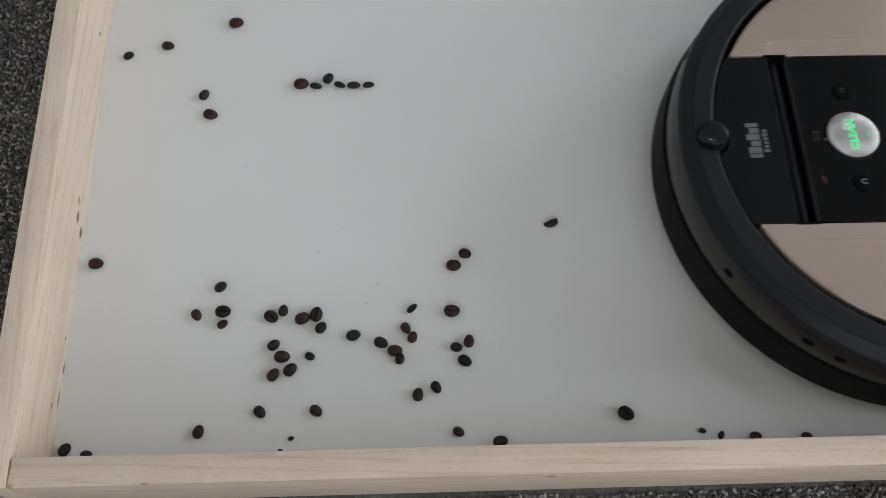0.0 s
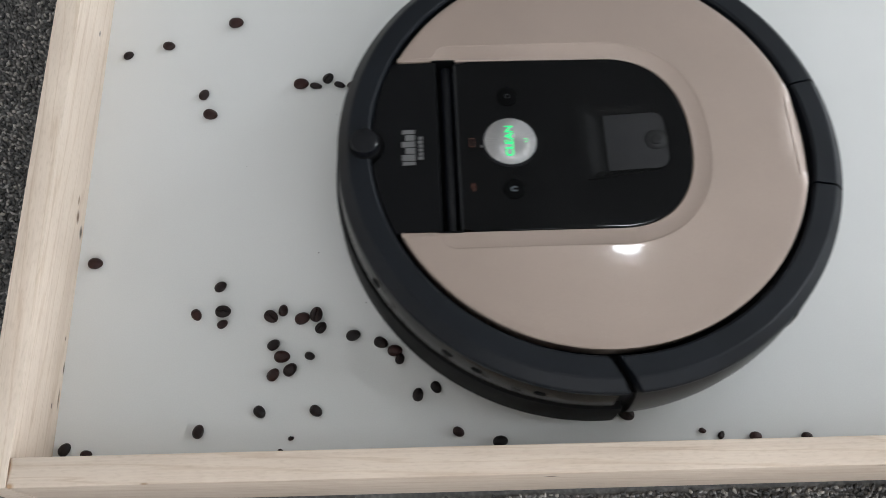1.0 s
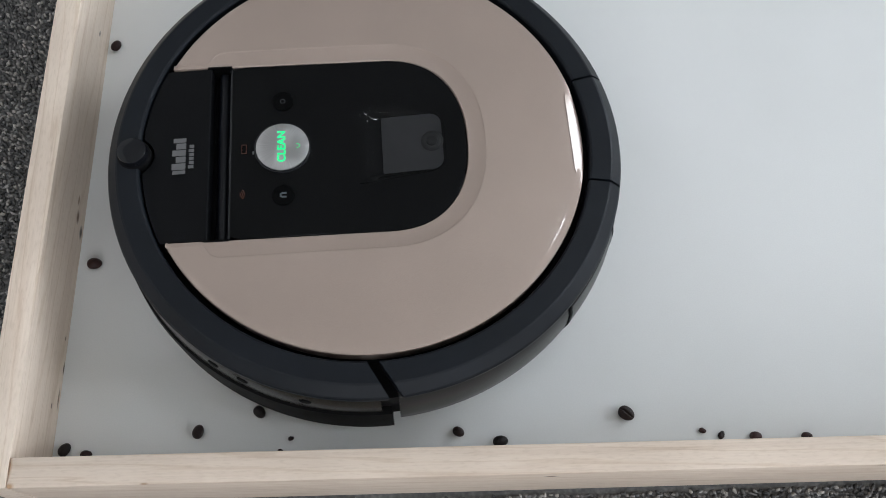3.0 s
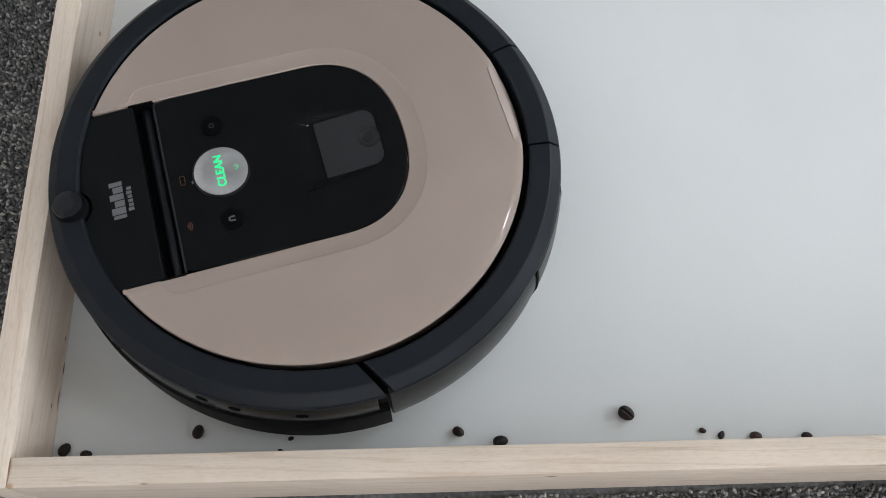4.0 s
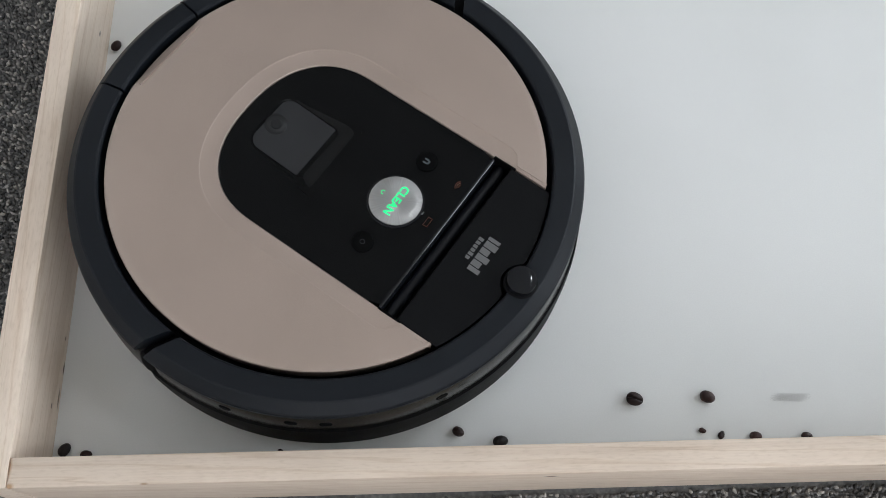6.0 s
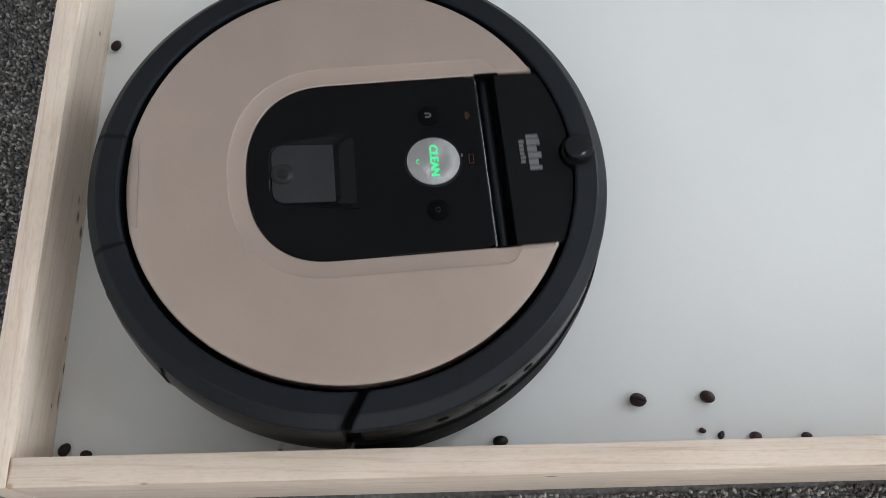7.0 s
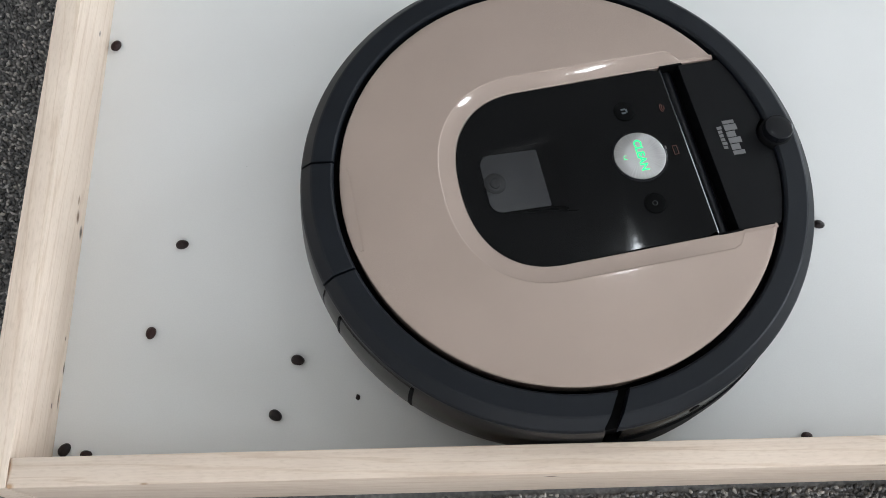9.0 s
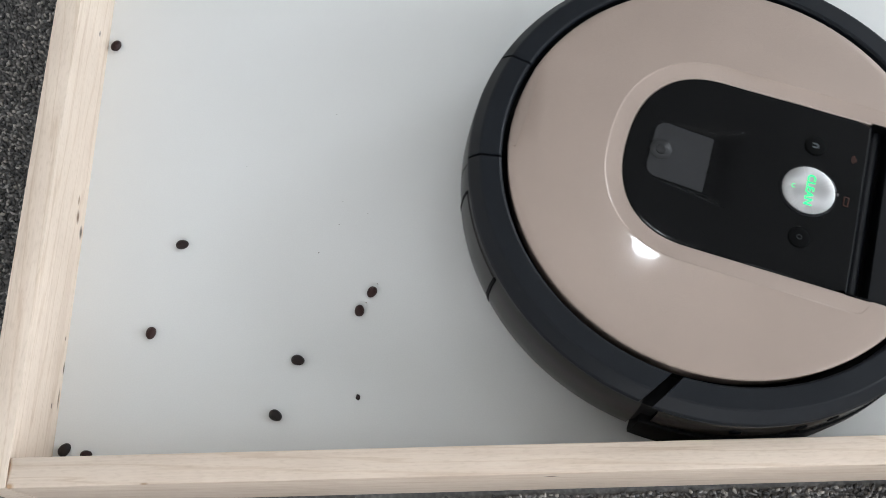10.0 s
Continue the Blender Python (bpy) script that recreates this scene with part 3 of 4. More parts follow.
    part("button_rim", disc_bm(0.0196, DECK - 0.001, DECK + 0.0007, 0.0009, 64, 0.0569), M_EDGE, deck)
    clean = part("clean_button", disc_bm(0.0180, 0, 0.0016, 0.0007, 64), M_STEEL, deck, "brushed steel round button", at=pose(0.0569, 0, DECK))
    lettering("green_word", "CLEAN", 0.0077, pose(0.0004, 0, 0.0017, 0, 0, -90), M_GREEN, clean)
    part("power_mark", arc_bm(0.0012, 0.0004, 60, 300, 0.00165, -0.0102, 0.0, 14), M_GREEN, clean, "green power mark")
    for y, home in ((-0.0362, False), (0.0362, True)):
        b = part("small_button", disc_bm(0.0071, 0, 0.0006, 0.0004, 40), M_DEEP, deck, "small round black button", at=pose(0.0566, y, DECK))
        part("button_edge", arc_bm(0.0071, 0.0003, 0, 360, 0.0002, 0, 0, 40), M_DEEP, b)
        if home:
            part("home_mark", bars_bm(((-0.0022, -0.0020, 0.0010, -0.0008), (-0.0022, 0.0008, 0.0010, 0.0020), (0.0010, -0.0014, 0.0022, 0.0014)), 0.0007), M_ICON, b)
        else:
            part("spot_mark", arc_bm(0.0014, 0.0004, 0, 360, 0.0006, 0, 0, 20), M_FAINT, b)
    # pale bar painted in place of a window glint on the button rim
    part("rim_glint", bars_bm(((0.0762, 0.0020, 0.0772, 0.0044),), DECK + 0.0003), M_PRINT_GLINT, deck, "small pale bar painted as a glint on the button rim")
    part("battery_mark", bars_bm(((0.0812, -0.0035, 0.0816, 0.0035), (0.0842, -0.0035, 0.0846, 0.0035), (0.0816, -0.0035, 0.0842, -0.0031), (0.0816, 0.0031, 0.0842, 0.0035)), DECK + 0.0001), M_RED, deck)
    for k in range(3):
        part("signal_mark", arc_bm(0.0014 + 0.0013 * k, 0.0005, 130, 230, DECK, 0.0865, 0.0340, 10), M_RED, deck)
    edge = [(-0.0003, -0.0060), (-0.0003, 0.0), (0.0006, -0.0002), (0.0014, -0.0008), (0.0020, -0.0018), (0.0022, -0.0060)]
    part("panel_edge", bar_bm([(GROOVE0 + 0.0003 + x, DECK - 0.0007 + z) for x, z in edge], HALF - 0.0012), M_EDGE, deck, "rounded glossy front edge")
    part("hinge_floor", box_bm(GROOVE0, -HALF + 0.0006, 0.0690, GROOVE1, HALF - 0.0006, 0.0735), M_DEEP, top)
    curve = [(0.0044 * math.cos(radians(a)), 0.0044 * math.sin(radians(a))) for a in range(0, 181, 12)]
    part("hinge_bar", bar_bm([(GROOVE0 + 0.0068 + x, 0.0750 + z) for x, z in curve] + [(GROOVE0 + 0.0024, 0.0725), (GROOVE0 + 0.0112, 0.0725)], HALF - 0.0012), M_HINGE, top, "glossy black rounded hinge bar")
    for side in (-1, 1):
        y0, y1 = sorted((side * (HALF - 0.0008), side * (HALF + 0.0008)))
        part("hinge_end", prism_bm([(GROOVE0 + 0.0004, y0), (GROOVE1 + 0.0030, y0), (GROOVE1 + 0.0030, y1), (GROOVE0 + 0.0004, y1)], 0.0690, lambda x, y: 0.0864, 0.0005), M_DEEP, top, "dull black hinge end")
    plate = part("handle_plate", prism_bm(front_plate_outline(), 0.0690, lambda x, y: 0.0856 - (x - GROOVE1) * 0.045, 0.0006), M_PLATE, top, "satin black handle plate", smooth=False)
    # maker's mark as plain bars
    tilt = pose(0, 0, 0.0857 + GROOVE1 * 0.045, 0, math.degrees(math.atan(0.045)), 0)
    y = 0.0158
    for wide, tall in ((0.0026, 0.0086), (0.0048, 0.0092), (0.0044, 0.0066), (0.0044, 0.0092), (0.0044, 0.0066), (0.0032, 0.0086)):
        part("print_bar", bars_bm([(0.1222, y - wide, 0.1222 + tall, y)], 0.0), M_PRINT_GLINT, plate, "pale grey printed bar", at=tilt)
        y -= wide + 0.0007
    for k in range(6):
        y = 0.0118 - 0.0031 * k
        part("small_print_bar", bars_bm([(0.1168, y - 0.0023, 0.1168 + (0.0030 if k % 4 else 0.0036), y)], 0.0), M_PRINT_GLINT, plate, "small pale grey printed bar", at=tilt)
    part("knob_socket", disc_bm(0.0112, 0.0740, 0.0868, 0.0006, 40, 0.1563), M_LIP, top)
    part("sensor_knob", disc_bm(0.0097, 0.0800, 0.0926, 0.0010, 48, 0.1563), M_EDGE, top, "raised glossy black sensor knob")
    return top, bumper


ROBOT_ROUTE = (
    (0.00, 0.6124, 0.2038, 180.2), (0.30, 0.5461, 0.2038, 180.2), (0.50, 0.5001, 0.2031, 180.0), (0.60, 0.4760, 0.2038, 180.1),
    (0.90, 0.3990, 0.2033, 180.5), (1.00, 0.3727, 0.2026, 180.6), (1.20, 0.3334, 0.2031, 181.0), (1.40, 0.3020, 0.2040, 181.5),
    (1.50, 0.2876, 0.2047, 181.7), (1.70, 0.2567, 0.2049, 181.7), (1.90, 0.2258, 0.2050, 182.1), (2.00, 0.2113, 0.2051, 182.3),
    (2.10, 0.1940, 0.2049, 182.1), (2.20, 0.1806, 0.2046, 181.9), (2.30, 0.1778, 0.2038, 181.6), (2.40, 0.1766, 0.2032, 181.3),
    (2.50, 0.1855, 0.2023, 181.1), (2.60, 0.1970, 0.2027, 180.7), (2.70, 0.2027, 0.2031, 180.4), (3.00, 0.2175, 0.2025, 182.5),
    (3.30, 0.2225, 0.2035, 189.5), (3.60, 0.2185, 0.2045, 194.8), (3.80, 0.2001, 0.2031, 194.9), (3.90, 0.1878, 0.2014, 196.3),
    (4.00, 0.1754, 0.1968, 194.8), (4.10, 0.1746, 0.1965, 195.5), (4.20, 0.1780, 0.1989, 195.8), (4.30, 0.1874, 0.2005, 197.2),
    (4.40, 0.1938, 0.2018, 201.1), (4.50, 0.1917, 0.2015, 208.8), (4.60, 0.1853, 0.1996, 219.4), (4.70, 0.1850, 0.1976, 229.7),
    (4.80, 0.1858, 0.1962, 240.5), (4.90, 0.1867, 0.1953, 252.2), (5.00, 0.1868, 0.1942, 264.2), (5.10, 0.1880, 0.1946, 275.3),
    (5.20, 0.1893, 0.1913, 284.4), (5.30, 0.1937, 0.1840, 286.3), (5.40, 0.1950, 0.1781, 287.3), (5.50, 0.1939, 0.1778, 287.6),
    (5.60, 0.1895, 0.1845, 288.5), (5.70, 0.1897, 0.1895, 291.3), (5.80, 0.1902, 0.1922, 301.2), (5.90, 0.1910, 0.1924, 312.1),
    (6.00, 0.1913, 0.1922, 323.3), (6.10, 0.2056, 0.1864, 320.7), (6.20, 0.2133, 0.1787, 322.3), (6.40, 0.2165, 0.1775, 322.5),
    (6.60, 0.2060, 0.1850, 328.0), (6.80, 0.2050, 0.1845, 346.0), (7.00, 0.2060, 0.1835, 364.0), (7.15, 0.2110, 0.1800, 374.0),
    (7.30, 0.2192, 0.1778, 375.3), (7.40, 0.2276, 0.1794, 374.1), (7.50, 0.2394, 0.1829, 370.3), (7.60, 0.2540, 0.1836, 369.8),
    (7.70, 0.2689, 0.1859, 367.6), (7.80, 0.2824, 0.1876, 364.6), (7.90, 0.2934, 0.1880, 360.7), (8.00, 0.3046, 0.1884, 354.2),
    (8.10, 0.3148, 0.1854, 348.7), (8.20, 0.3248, 0.1822, 344.0), (8.30, 0.3358, 0.1797, 338.5), (8.40, 0.3444, 0.1781, 333.8),
    (8.50, 0.3461, 0.1778, 334.8), (8.60, 0.3462, 0.1778, 341.6), (8.70, 0.3465, 0.1778, 348.9), (8.80, 0.3465, 0.1778, 356.9),
    (8.90, 0.3472, 0.1778, 363.7), (9.00, 0.3482, 0.1789, 370.5), (9.10, 0.3513, 0.1813, 370.4), (9.20, 0.3623, 0.1832, 370.3),
    (9.30, 0.3763, 0.1847, 368.0), (9.40, 0.3916, 0.1872, 366.4), (9.50, 0.4065, 0.1877, 365.0), (9.80, 0.4410, 0.1839, 350.2),
    (10.00, 0.4623, 0.1803, 340.3),
)

robot, robot_bumper = robot_vacuum()


# ---- coffee beans ----
def bean_mesh(kind):
    """A unit long bean on its side of rest: x is its length, z up, lowest point at 0."""
    bm = bmesh.new()
    bmesh.ops.create_uvsphere(bm, u_segments=56 if kind == "creased" else 24, v_segments=24 if kind == "creased" else 16, radius=1)
    rng = random.Random(len(kind) * 7 + ord(kind[0]))
    w = {"smooth": 0.385, "creased": 0.40, "thin": 0.26, "half": 0.36, "chip": 0.34}[kind]
    h = {"smooth": 0.34, "creased": 0.33, "thin": 0.33, "half": 0.22, "chip": 0.26}[kind]
    for v in bm.verts:
        x, y, z = v.co
        x, y, z = z, y, -x
        px = math.copysign(abs(x) ** 0.92, x) * 0.5
        py = y * w * (1 - 0.10 * x)
        pz = z * h
        if kind == "creased":
            if z > 0:
                pz *= 0.55
                pz += 0.05 * math.exp(-((abs(y) - 0.30) / 0.25) ** 2) * (1 - x * x)
                g = math.exp(-((y + 0.10 * math.sin(3.0 * x)) / 0.085) ** 2)
                pz -= 0.17 * g * (1 - abs(x) ** 6)
        elif z < 0:
            pz *= 0.55
        if kind == "half" and py < -0.10 + 0.25 * px * px * 4 * 0.3:
            py = -0.10 + 0.30 * (0.25 - px * px)
        if kind == "chip":
            px *= 0.75 + 0.5 * rng.random()
            py *= 0.6 + 0.8 * rng.random()
            pz *= 0.7 + 0.5 * rng.random()
        v.co = (px, py, pz)
    low = min(v.co.z for v in bm.verts)
    for v in bm.verts:
        v.co.z -= low
    bmesh.ops.recalc_face_normals(bm, faces=bm.faces)
    me = bpy.data.meshes.new("coffee_bean")
    bm.to_mesh(me)
    bm.free()
    for f in me.polygons:
        f.use_smooth = True
    me.materials.append(M_BEAN)
    return me


BEANS = {k: bean_mesh(k) for k in ("smooth", "creased", "thin", "half", "chip")}
LABELS = {"smooth": "dark roasted coffee bean lying rounded side up on the board", "creased": "dark roasted coffee bean showing its crease on the board",
          "thin": "dark roasted coffee bean lying on edge on the board", "half": "broken half of a dark roasted coffee bean", "chip": "small broken chip of a coffee bean"}
TURNS = {}


def coffee_bean(kind, x, y, turn, length):
    ob = new("coffee_bean" if kind != "chip" else "bean_chip", BEANS[kind])
    tagged(ob, LABELS[kind], "coffee bean", "scattered coffee beans")
    ob.matrix_basis = pose(x, y, 0.0, 0, 0, turn) @ Matrix.Diagonal((length, length, length, 1))
    TURNS[ob.name] = (x, y, turn)
    return ob


bean_01 = coffee_bean("smooth", 0.1039, 0.3657, 10, 0.0122)
bean_02 = coffee_bean("smooth", 0.0493, 0.3437, -5, 0.0101)
bean_03 = coffee_bean("smooth", 0.0181, 0.3346, 35, 0.0087)
bean_04 = coffee_bean("smooth", 0.0823, 0.2960, 60, 0.0099)
bean_05 = coffee_bean("smooth", 0.0886, 0.2775, -15, 0.0116)
bean_06 = coffee_bean("smooth", 0.1599, 0.3051, 5, 0.0123)
bean_07 = coffee_bean("thin", 0.1718, 0.3033, -10, 0.0101)
bean_08 = coffee_bean("creased", 0.1817, 0.3097, 55, 0.0101)
bean_09 = coffee_bean("thin", 0.1910, 0.3042, -20, 0.0096)
bean_10 = coffee_bean("thin", 0.2024, 0.3035, 0, 0.0110)
bean_11 = coffee_bean("thin", 0.2143, 0.3038, 5, 0.0096)
bean_12 = coffee_bean("half", 0.3539, 0.1788, 205, 0.0117)
bean_13 = coffee_bean("creased", 0.2870, 0.1535, -15, 0.0098)
bean_14 = coffee_bean("smooth", 0.2782, 0.1445, 0, 0.0114)
bean_15 = coffee_bean("smooth", 0.0134, 0.1511, 0, 0.0111)
bean_16 = coffee_bean("smooth", 0.1062, 0.1310, 40, 0.0095)
bean_17 = coffee_bean("smooth", 0.0902, 0.1096, -60, 0.0093)
bean_18 = coffee_bean("creased", 0.1096, 0.1113, 0, 0.0114)
bean_19 = coffee_bean("smooth", 0.1093, 0.1023, 30, 0.0081)
bean_20 = coffee_bean("creased", 0.1444, 0.1067, -35, 0.0110)
bean_21 = coffee_bean("smooth", 0.1528, 0.1117, 85, 0.0090)
bean_22 = coffee_bean("smooth", 0.1669, 0.1053, 20, 0.0114)
bean_23 = coffee_bean("creased", 0.1770, 0.1077, 80, 0.0115)
bean_24 = coffee_bean("creased", 0.1805, 0.0977, 50, 0.0094)
bean_25 = coffee_bean("smooth", 0.1469, 0.0858, 35, 0.0097)
bean_26 = coffee_bean("smooth", 0.1533, 0.0769, 0, 0.0116)
bean_27 = coffee_bean("smooth", 0.1729, 0.0769, -20, 0.0076)
bean_28 = coffee_bean("smooth", 0.1475, 0.0639, 50, 0.0103)
bean_29 = coffee_bean("smooth", 0.1593, 0.0673, 45, 0.0108)
bean_30 = coffee_bean("smooth", 0.2038, 0.0917, 15, 0.0106)
bean_31 = coffee_bean("smooth", 0.2237, 0.0858, -25, 0.0106)
bean_32 = coffee_bean("smooth", 0.2338, 0.0796, 0, 0.0109)
bean_33 = coffee_bean("creased", 0.2373, 0.0733, 70, 0.0081)
bean_34 = coffee_bean("smooth", 0.2417, 0.0964, -60, 0.0090)
bean_35 = coffee_bean("smooth", 0.2465, 0.0895, 70, 0.0090)
bean_36 = coffee_bean("thin", 0.2465, 0.1114, 40, 0.0091)
bean_37 = coffee_bean("creased", 0.2757, 0.1082, 0, 0.0116)
bean_38 = coffee_bean("smooth", 0.2872, 0.0856, 80, 0.0098)
bean_39 = coffee_bean("smooth", 0.2780, 0.0812, -10, 0.0090)
bean_40 = coffee_bean("smooth", 0.2837, 0.0710, -30, 0.0105)
bean_41 = coffee_bean("smooth", 0.2497, 0.0472, 80, 0.0099)
bean_42 = coffee_bean("smooth", 0.2626, 0.0522, -60, 0.0092)
bean_43 = coffee_bean("smooth", 0.1392, 0.0376, -50, 0.0098)
bean_44 = coffee_bean("smooth", 0.1783, 0.0374, -40, 0.0097)
bean_45 = coffee_bean("smooth", 0.0978, 0.0249, 75, 0.0100)
bean_46 = coffee_bean("smooth", 0.0083, 0.0149, 55, 0.0098)
bean_47 = coffee_bean("smooth", 0.0232, 0.0111, 0, 0.0083)
bean_48 = coffee_bean("chip", 0.1614, 0.0190, 20, 0.0039)
bean_49 = coffee_bean("chip", 0.1544, 0.0108, 0, 0.0035)
bean_50 = coffee_bean("smooth", 0.2774, 0.0204, -30, 0.0086)
bean_51 = coffee_bean("smooth", 0.3061, 0.0130, 10, 0.0106)
bean_52 = coffee_bean("creased", 0.3954, 0.0300, -35, 0.0120)
bean_53 = coffee_bean("chip", 0.4485, 0.0172, -10, 0.0048)
bean_54 = coffee_bean("chip", 0.4612, 0.0137, 60, 0.0056)
bean_55 = coffee_bean("smooth", 0.4852, 0.0120, 0, 0.0088)
bean_56 = coffee_bean("smooth", 0.5215, 0.0110, 0, 0.0080)


# ---- what moves ----
def robot_pose(t):
    """The robot's place and heading at t, between its rows."""
    for a, b in zip(ROBOT_ROUTE, ROBOT_ROUTE[1:]):
        if a[0] <= t <= b[0]:
            f = (t - a[0]) / (b[0] - a[0])
            return tuple(p + (q - p) * f for p, q in zip(a[1:], b[1:]))
    return ROBOT_ROUTE[-1][1:]


def rolled(ob, way, taken_at=None, rest=None):
    """Key a bean along its way over the board; once taken in it rides inside the robot."""
    x, y, turn = TURNS[ob.name]
    rows = [(0.0, pose(x, y, 0, 0, 0, turn))]
    px, py, spin = x, y, turn
    for t, wx, wy in way:
        if math.hypot(wx - px, wy - py) > 0.0005:
            spin = rest if rest is not None else spin + min(80.0, 1500 * math.hypot(wx - px, wy - py))
        rows.append((t, pose(wx, wy, 0, 0, 0, spin)))
        px, py = wx, wy
    if taken_at is not None:
        rx, ry, ra = robot_pose(taken_at)
        local = Matrix.Rotation(radians(-ra), 2) @ Vector((px - rx, py - ry))
        if local.length > 0.10:
            local = local * (0.10 / local.length)
        for t in [taken_at] + [r[0] for r in ROBOT_ROUTE if r[0] > taken_at + 0.04]:
            rx, ry, ra = robot_pose(t)
            at = Matrix.Rotation(radians(ra), 2) @ local
            rows.append((t, pose(rx + at.x, ry + at.y, 0.0 if t == taken_at else 0.02, 0, 0, spin + ra - robot_pose(taken_at)[2])))
    elif rows[-1][0] < 10:
        rows.append((10.0, rows[-1][1]))
    walk(ob, rows)
    keys = ob.animation_data
    for curve in keys.action.layers[0].strips[0].channelbag(keys.action_slot).fcurves:
        for k in curve.keyframe_points:
            k.interpolation = "LINEAR"


# how far the sprung bumper is pushed in where the robot leans on a batten
BUMPER_PUSH = ((0.0, 0), (2.25, 0), (2.35, 0.0012), (2.45, 0.0008), (2.6, 0), (3.9, 0), (4.0, 0.0032), (4.1, 0.0032), (4.3, 0), (10.0, 0))


def motions():
    walk(robot, [(t, pose(x, y, 0, 0, 0, a)) for t, x, y, a in ROBOT_ROUTE])
    walk(robot_bumper, [(t, pose(-push, 0, 0)) for t, push in BUMPER_PUSH])
    rolled(bean_01, ((2.35, 0.1039, 0.3657),), taken_at=2.40)
    rolled(bean_02, ((1.65, 0.0508, 0.3432), (1.8, 0.0357, 0.3457), (1.9, 0.0169, 0.3425), (2.0, 0.0087, 0.3415), (2.2, 0.0070, 0.3442), (10, 0.0070, 0.3442)))
    rolled(bean_03, ((2.35, 0.0181, 0.3346),), taken_at=2.40)
    rolled(bean_04, ((2.16, 0.0823, 0.2960),), taken_at=2.21)
    rolled(bean_05, ((2.02, 0.0886, 0.2775),), taken_at=2.07)
    rolled(bean_06, ((2.19, 0.1599, 0.3051),), taken_at=2.24)
    rolled(bean_07, ((2.05, 0.1718, 0.3033),), taken_at=2.10)
    rolled(bean_08, ((1.60, 0.1817, 0.3097),), taken_at=1.65)
    rolled(bean_09, ((1.94, 0.1910, 0.3042),), taken_at=1.99)
    rolled(bean_10, ((1.85, 0.2024, 0.3035),), taken_at=1.90)
    rolled(bean_11, ((1.78, 0.2143, 0.3038),), taken_at=1.83)
    rolled(bean_12, ((0.68, 0.3539, 0.1788),), taken_at=0.73)
    rolled(bean_13, ((0.98, 0.2870, 0.1535),), taken_at=1.03)
    rolled(bean_14, ((1.04, 0.2782, 0.1445),), taken_at=1.09)
    rolled(bean_15, ((3.9, 0.0121, 0.1512), (4.05, 0.0068, 0.1477), (4.2, 0.0063, 0.1450), (4.5, 0.0063, 0.1419), (4.7, 0.0137, 0.0904), (4.9, 0.0250, 0.0233), (5.0, 0.0660, 0.0565), (5.1, 0.0991, 0.0265), (5.2, 0.1615, 0.0297), (5.4, 0.3172, 0.0460), (5.5, 0.3693, 0.0586), (5.6, 0.4011, 0.0547), (5.7, 0.4326, 0.0440), (5.8, 0.4499, 0.0387), (6.0, 0.4551, 0.0406), (7.5, 0.4551, 0.0406), (7.9, 0.4590, 0.0397), (8.0, 0.4664, 0.0452), (8.1, 0.4758, 0.0421), (8.3, 0.4751, 0.0380), (8.6, 0.4772, 0.0355), (8.7, 0.4901, 0.0295), (8.8, 0.5307, 0.0237), (9.0, 0.6535, 0.0204), (10, 0.6739, 0.0199)))
    rolled(bean_16, ((2.3, 0.1062, 0.1310), (3.5, 0.0755, 0.1653), (10, 0.0755, 0.1653)), rest=8)
    rolled(bean_17, ((2.3, 0.0902, 0.1096), (3.5, 0.0587, 0.0966), (10, 0.0587, 0.0966)), rest=-100)
    rolled(bean_18, ((1.4, 0.1096, 0.1113), (1.5, 0.1072, 0.1101), (1.6, 0.1033, 0.1076), (1.7, 0.1038, 0.1067)), taken_at=1.95)
    rolled(bean_19, ((1.4, 0.1093, 0.1023), (1.5, 0.1094, 0.1010), (1.6, 0.1046, 0.0948), (1.7, 0.1020, 0.0919), (1.8, 0.0984, 0.0915)), taken_at=2)
    rolled(bean_20, ((1.2, 0.1444, 0.1067), (1.3, 0.1335, 0.0967), (1.4, 0.1320, 0.0950), (1.5, 0.1316, 0.0950), (1.6, 0.1175, 0.1004), (1.7, 0.1142, 0.1013)), taken_at=1.9)
    rolled(bean_21, ((1.2, 0.1528, 0.1117), (1.3, 0.1501, 0.1070), (1.4, 0.1482, 0.1023), (1.5, 0.1366, 0.1086)), taken_at=1.7)
    rolled(bean_22, ((2.04, 0.1669, 0.1053),), taken_at=2.09)
    rolled(bean_23, ((1.94, 0.1770, 0.1077),), taken_at=1.99)
    rolled(bean_24, ((1.2, 0.1805, 0.0977), (1.3, 0.1570, 0.0743), (1.4, 0.1642, 0.0733), (1.5, 0.1660, 0.0696)), taken_at=1.65)
    rolled(bean_25, ((5.38, 0.1469, 0.0858),), taken_at=5.43)
    rolled(bean_26, ((1.98, 0.1533, 0.0769),), taken_at=2.03)
    rolled(bean_27, ((1.4, 0.1729, 0.0773), (1.5, 0.1639, 0.0721)), taken_at=1.65)
    rolled(bean_28, ((3.93, 0.1475, 0.0639),), taken_at=3.98)
    rolled(bean_29, ((2.11, 0.1593, 0.0673),), taken_at=2.16)
    rolled(bean_30, ((4.91, 0.2038, 0.0917),), taken_at=4.96)
    rolled(bean_31, ((5.28, 0.2237, 0.0858),), taken_at=5.33)
    rolled(bean_32, ((6.16, 0.2338, 0.0796),), taken_at=6.21)
    rolled(bean_33, ((1.50, 0.2373, 0.0733),), taken_at=1.55)
    rolled(bean_34, ((2.3, 0.2417, 0.0964), (4.0, 0.2172, 0.1247), (10, 0.2172, 0.1247)), rest=-120)
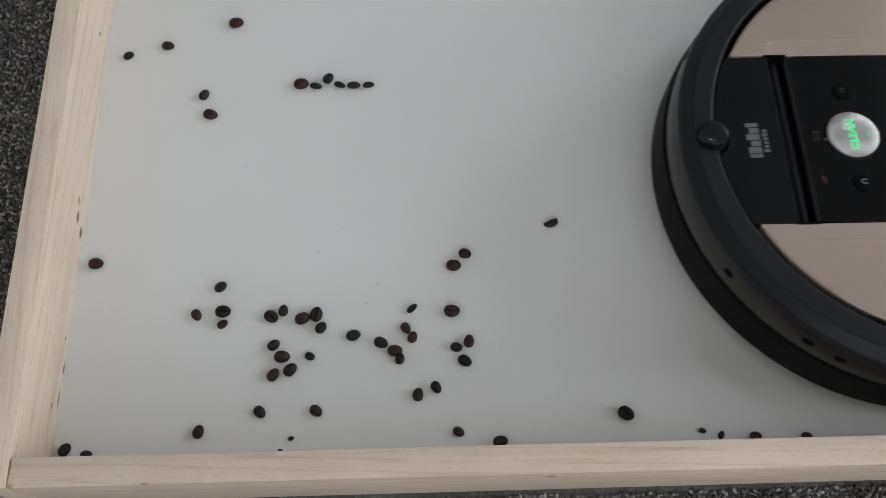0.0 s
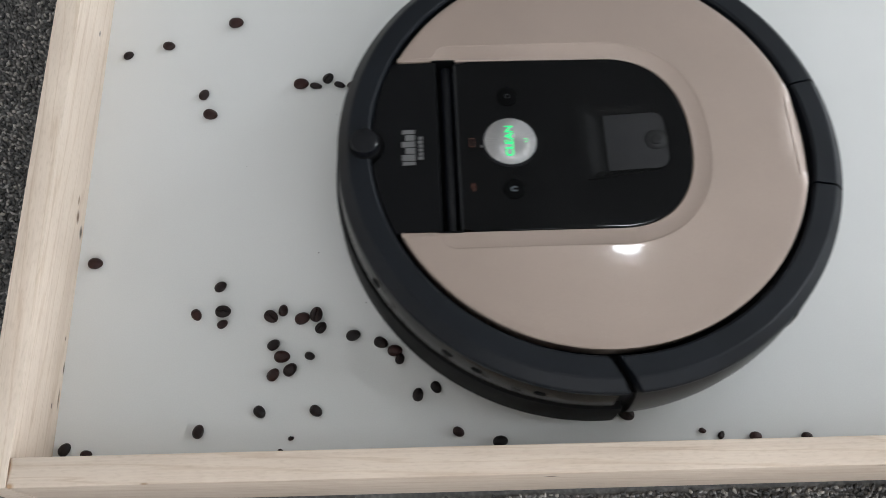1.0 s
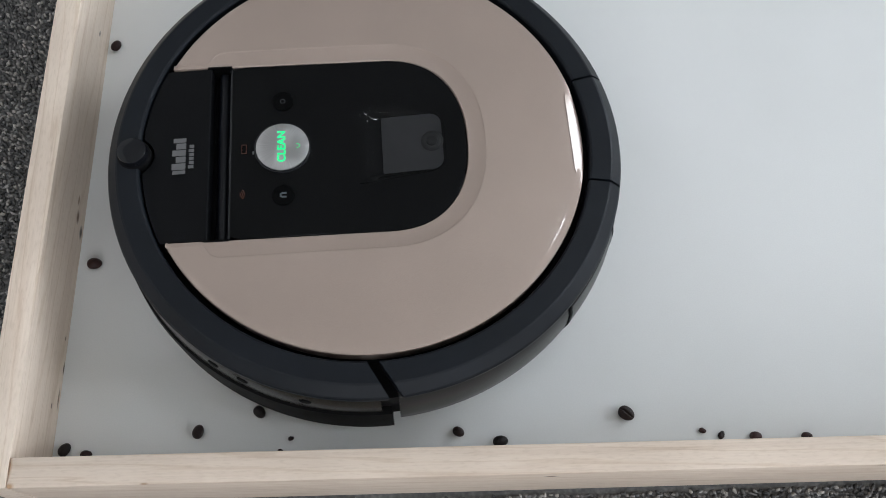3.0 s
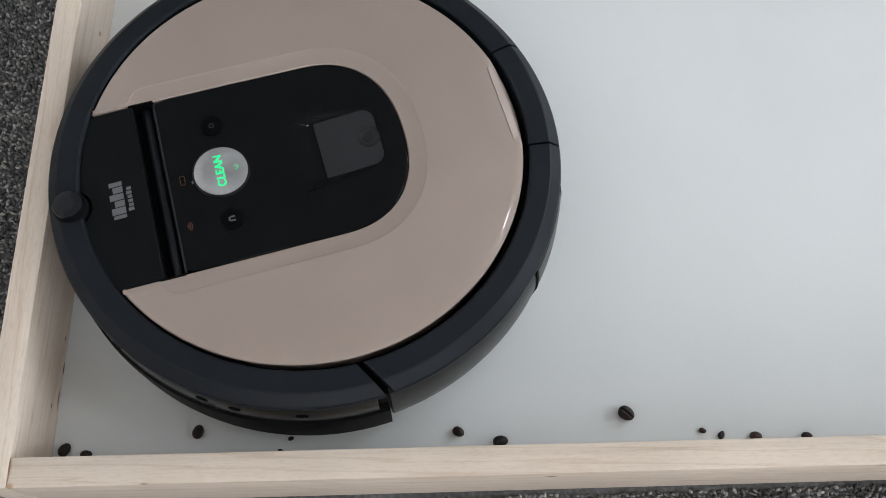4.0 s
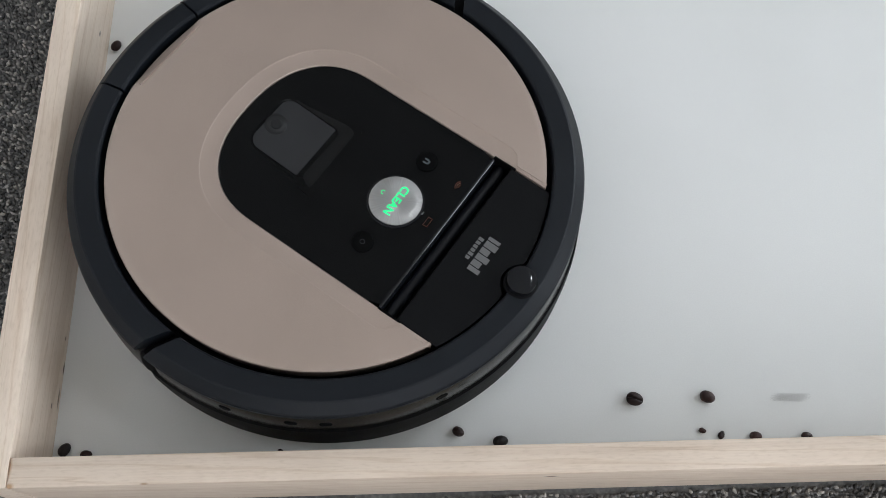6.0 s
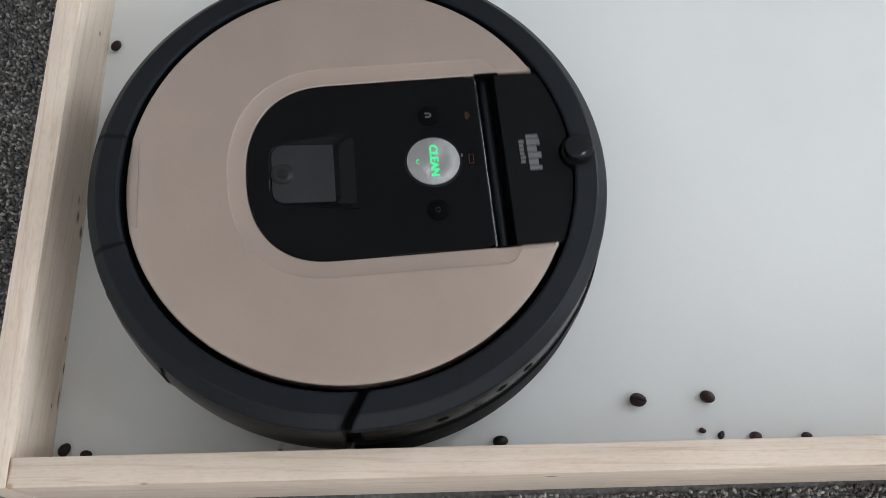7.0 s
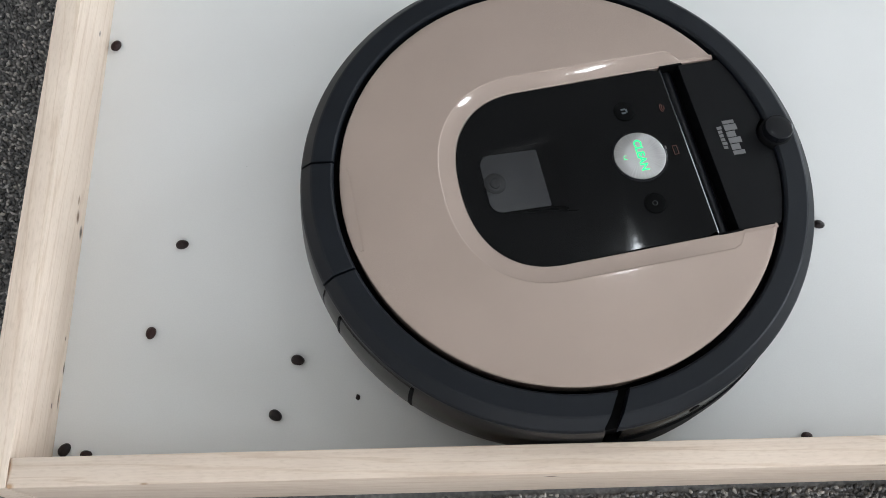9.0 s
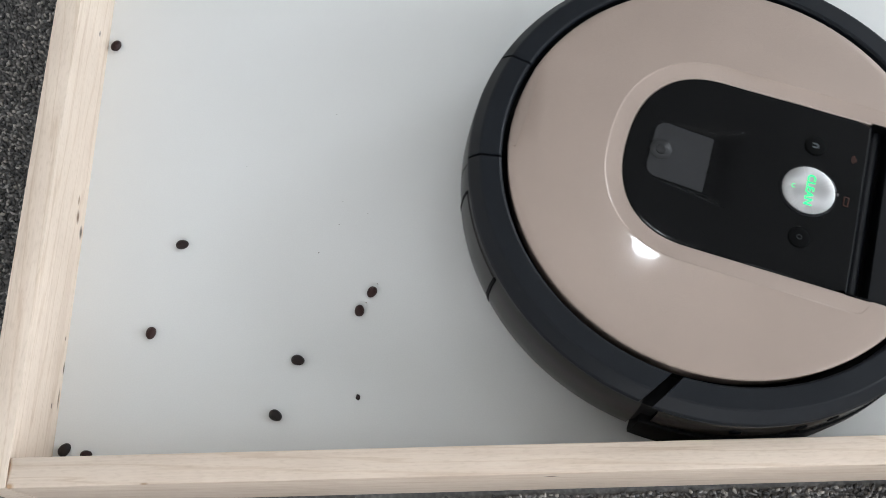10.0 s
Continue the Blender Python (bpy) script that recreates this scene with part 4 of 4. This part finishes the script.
    rolled(bean_35, ((2.3, 0.2465, 0.0895), (4.0, 0.2081, 0.1105), (10, 0.2081, 0.1105)), rest=85)
    rolled(bean_36, ((1.1, 0.2465, 0.1114), (1.2, 0.1591, 0.1286), (1.3, 0.1321, 0.1156), (1.4, 0.1278, 0.1205), (1.5, 0.1178, 0.1103), (1.65, 0.1127, 0.1061), (1.8, 0.1102, 0.1340), (2.5, 0.1058, 0.2033), (5.7, 0.1929, 0.1413), (5.9, 0.2937, 0.0494), (6.0, 0.5146, 0.0388), (6.1, 0.7385, 0.0284), (10, 0.7385, 0.0284)))
    rolled(bean_37, ((1.28, 0.2757, 0.1082),), taken_at=1.33)
    rolled(bean_38, ((6.3, 0.2872, 0.0856), (6.8, 0.2627, 0.1196), (7.2, 0.4066, 0.1189), (7.3, 0.4462, 0.1599), (7.4, 0.4907, 0.2453), (7.5, 0.5279, 0.3185), (7.6, 0.5626, 0.3797), (7.8, 0.6070, 0.4993), (10, 0.5992, 0.4981)))
    rolled(bean_39, ((6.3, 0.2780, 0.0812), (6.9, 0.2378, 0.1427), (7.1, 0.5137, 0.2502), (7.3, 0.5650, 0.2266), (7.4, 0.5764, 0.2193), (7.5, 0.5805, 0.2102), (7.6, 0.5798, 0.2041), (7.8, 0.5689, 0.1953), (8.0, 0.5591, 0.1867), (8.2, 0.5545, 0.1794), (8.35, 0.5552, 0.1760), (8.5, 0.5605, 0.1750), (9.0, 0.5614, 0.1730), (9.06, 0.5677, 0.1710)), taken_at=9.1)
    rolled(bean_40, ((1.21, 0.2837, 0.0710),), taken_at=1.26)
    rolled(bean_41, ((2.45, 0.2497, 0.0472),), taken_at=2.50)
    rolled(bean_42, ((2.45, 0.2626, 0.0522),), taken_at=2.50)
    rolled(bean_43, ((3.0, 0.1392, 0.0376), (4.5, 0.1503, 0.0349), (10, 0.1503, 0.0349)))
    rolled(bean_44, ((3.0, 0.1783, 0.0374), (5.0, 0.1646, 0.0742), (10, 0.1646, 0.0742)), rest=-15)
    rolled(bean_45, ((5.0, 0.0978, 0.0249), (5.1, 0.1151, 0.0199), (5.2, 0.1610, 0.0203), (5.3, 0.3561, 0.0264), (5.5, 0.5431, 0.0381), (5.7, 0.7309, 0.0443), (10, 0.7236, 0.0474)))
    rolled(bean_48, ((4.9, 0.1614, 0.0190), (5.6, 0.2073, 0.0467), (10, 0.2073, 0.0467)))
    rolled(bean_49, ((7.00, 0.1544, 0.0108),), taken_at=7.05)
    rolled(bean_50, ((6.1, 0.2771, 0.0205), (6.2, 0.3385, 0.0434), (6.35, 0.5665, 0.0608), (6.5, 0.7403, 0.0740), (10, 0.7328, 0.0769)))
    rolled(bean_51, ((7.95, 0.3061, 0.0130), (8.1, 0.3594, 0.0192), (8.2, 0.4394, 0.0219), (8.3, 0.5646, 0.0441), (8.45, 0.7376, 0.0654), (10, 0.7302, 0.0683)))
    rolled(bean_52, ((5.3, 0.3954, 0.0300), (5.45, 0.3995, 0.0380), (5.55, 0.4014, 0.0403), (7.4, 0.4058, 0.0389), (7.5, 0.4184, 0.0476), (7.6, 0.4441, 0.0679), (7.7, 0.4588, 0.0778), (8.0, 0.4669, 0.0811)), taken_at=8.2)
    rolled(bean_53, ((8.1, 0.4485, 0.0172), (8.3, 0.4561, 0.0170)), taken_at=8.8)
    rolled(bean_54, ((8.80, 0.4612, 0.0137),), taken_at=8.85)
    rolled(bean_55, ((8.85, 0.4852, 0.0120),), taken_at=8.90)
    rolled(bean_56, ((9.25, 0.5214, 0.0111), (9.5, 0.5373, 0.0155)), taken_at=9.75)


motions()
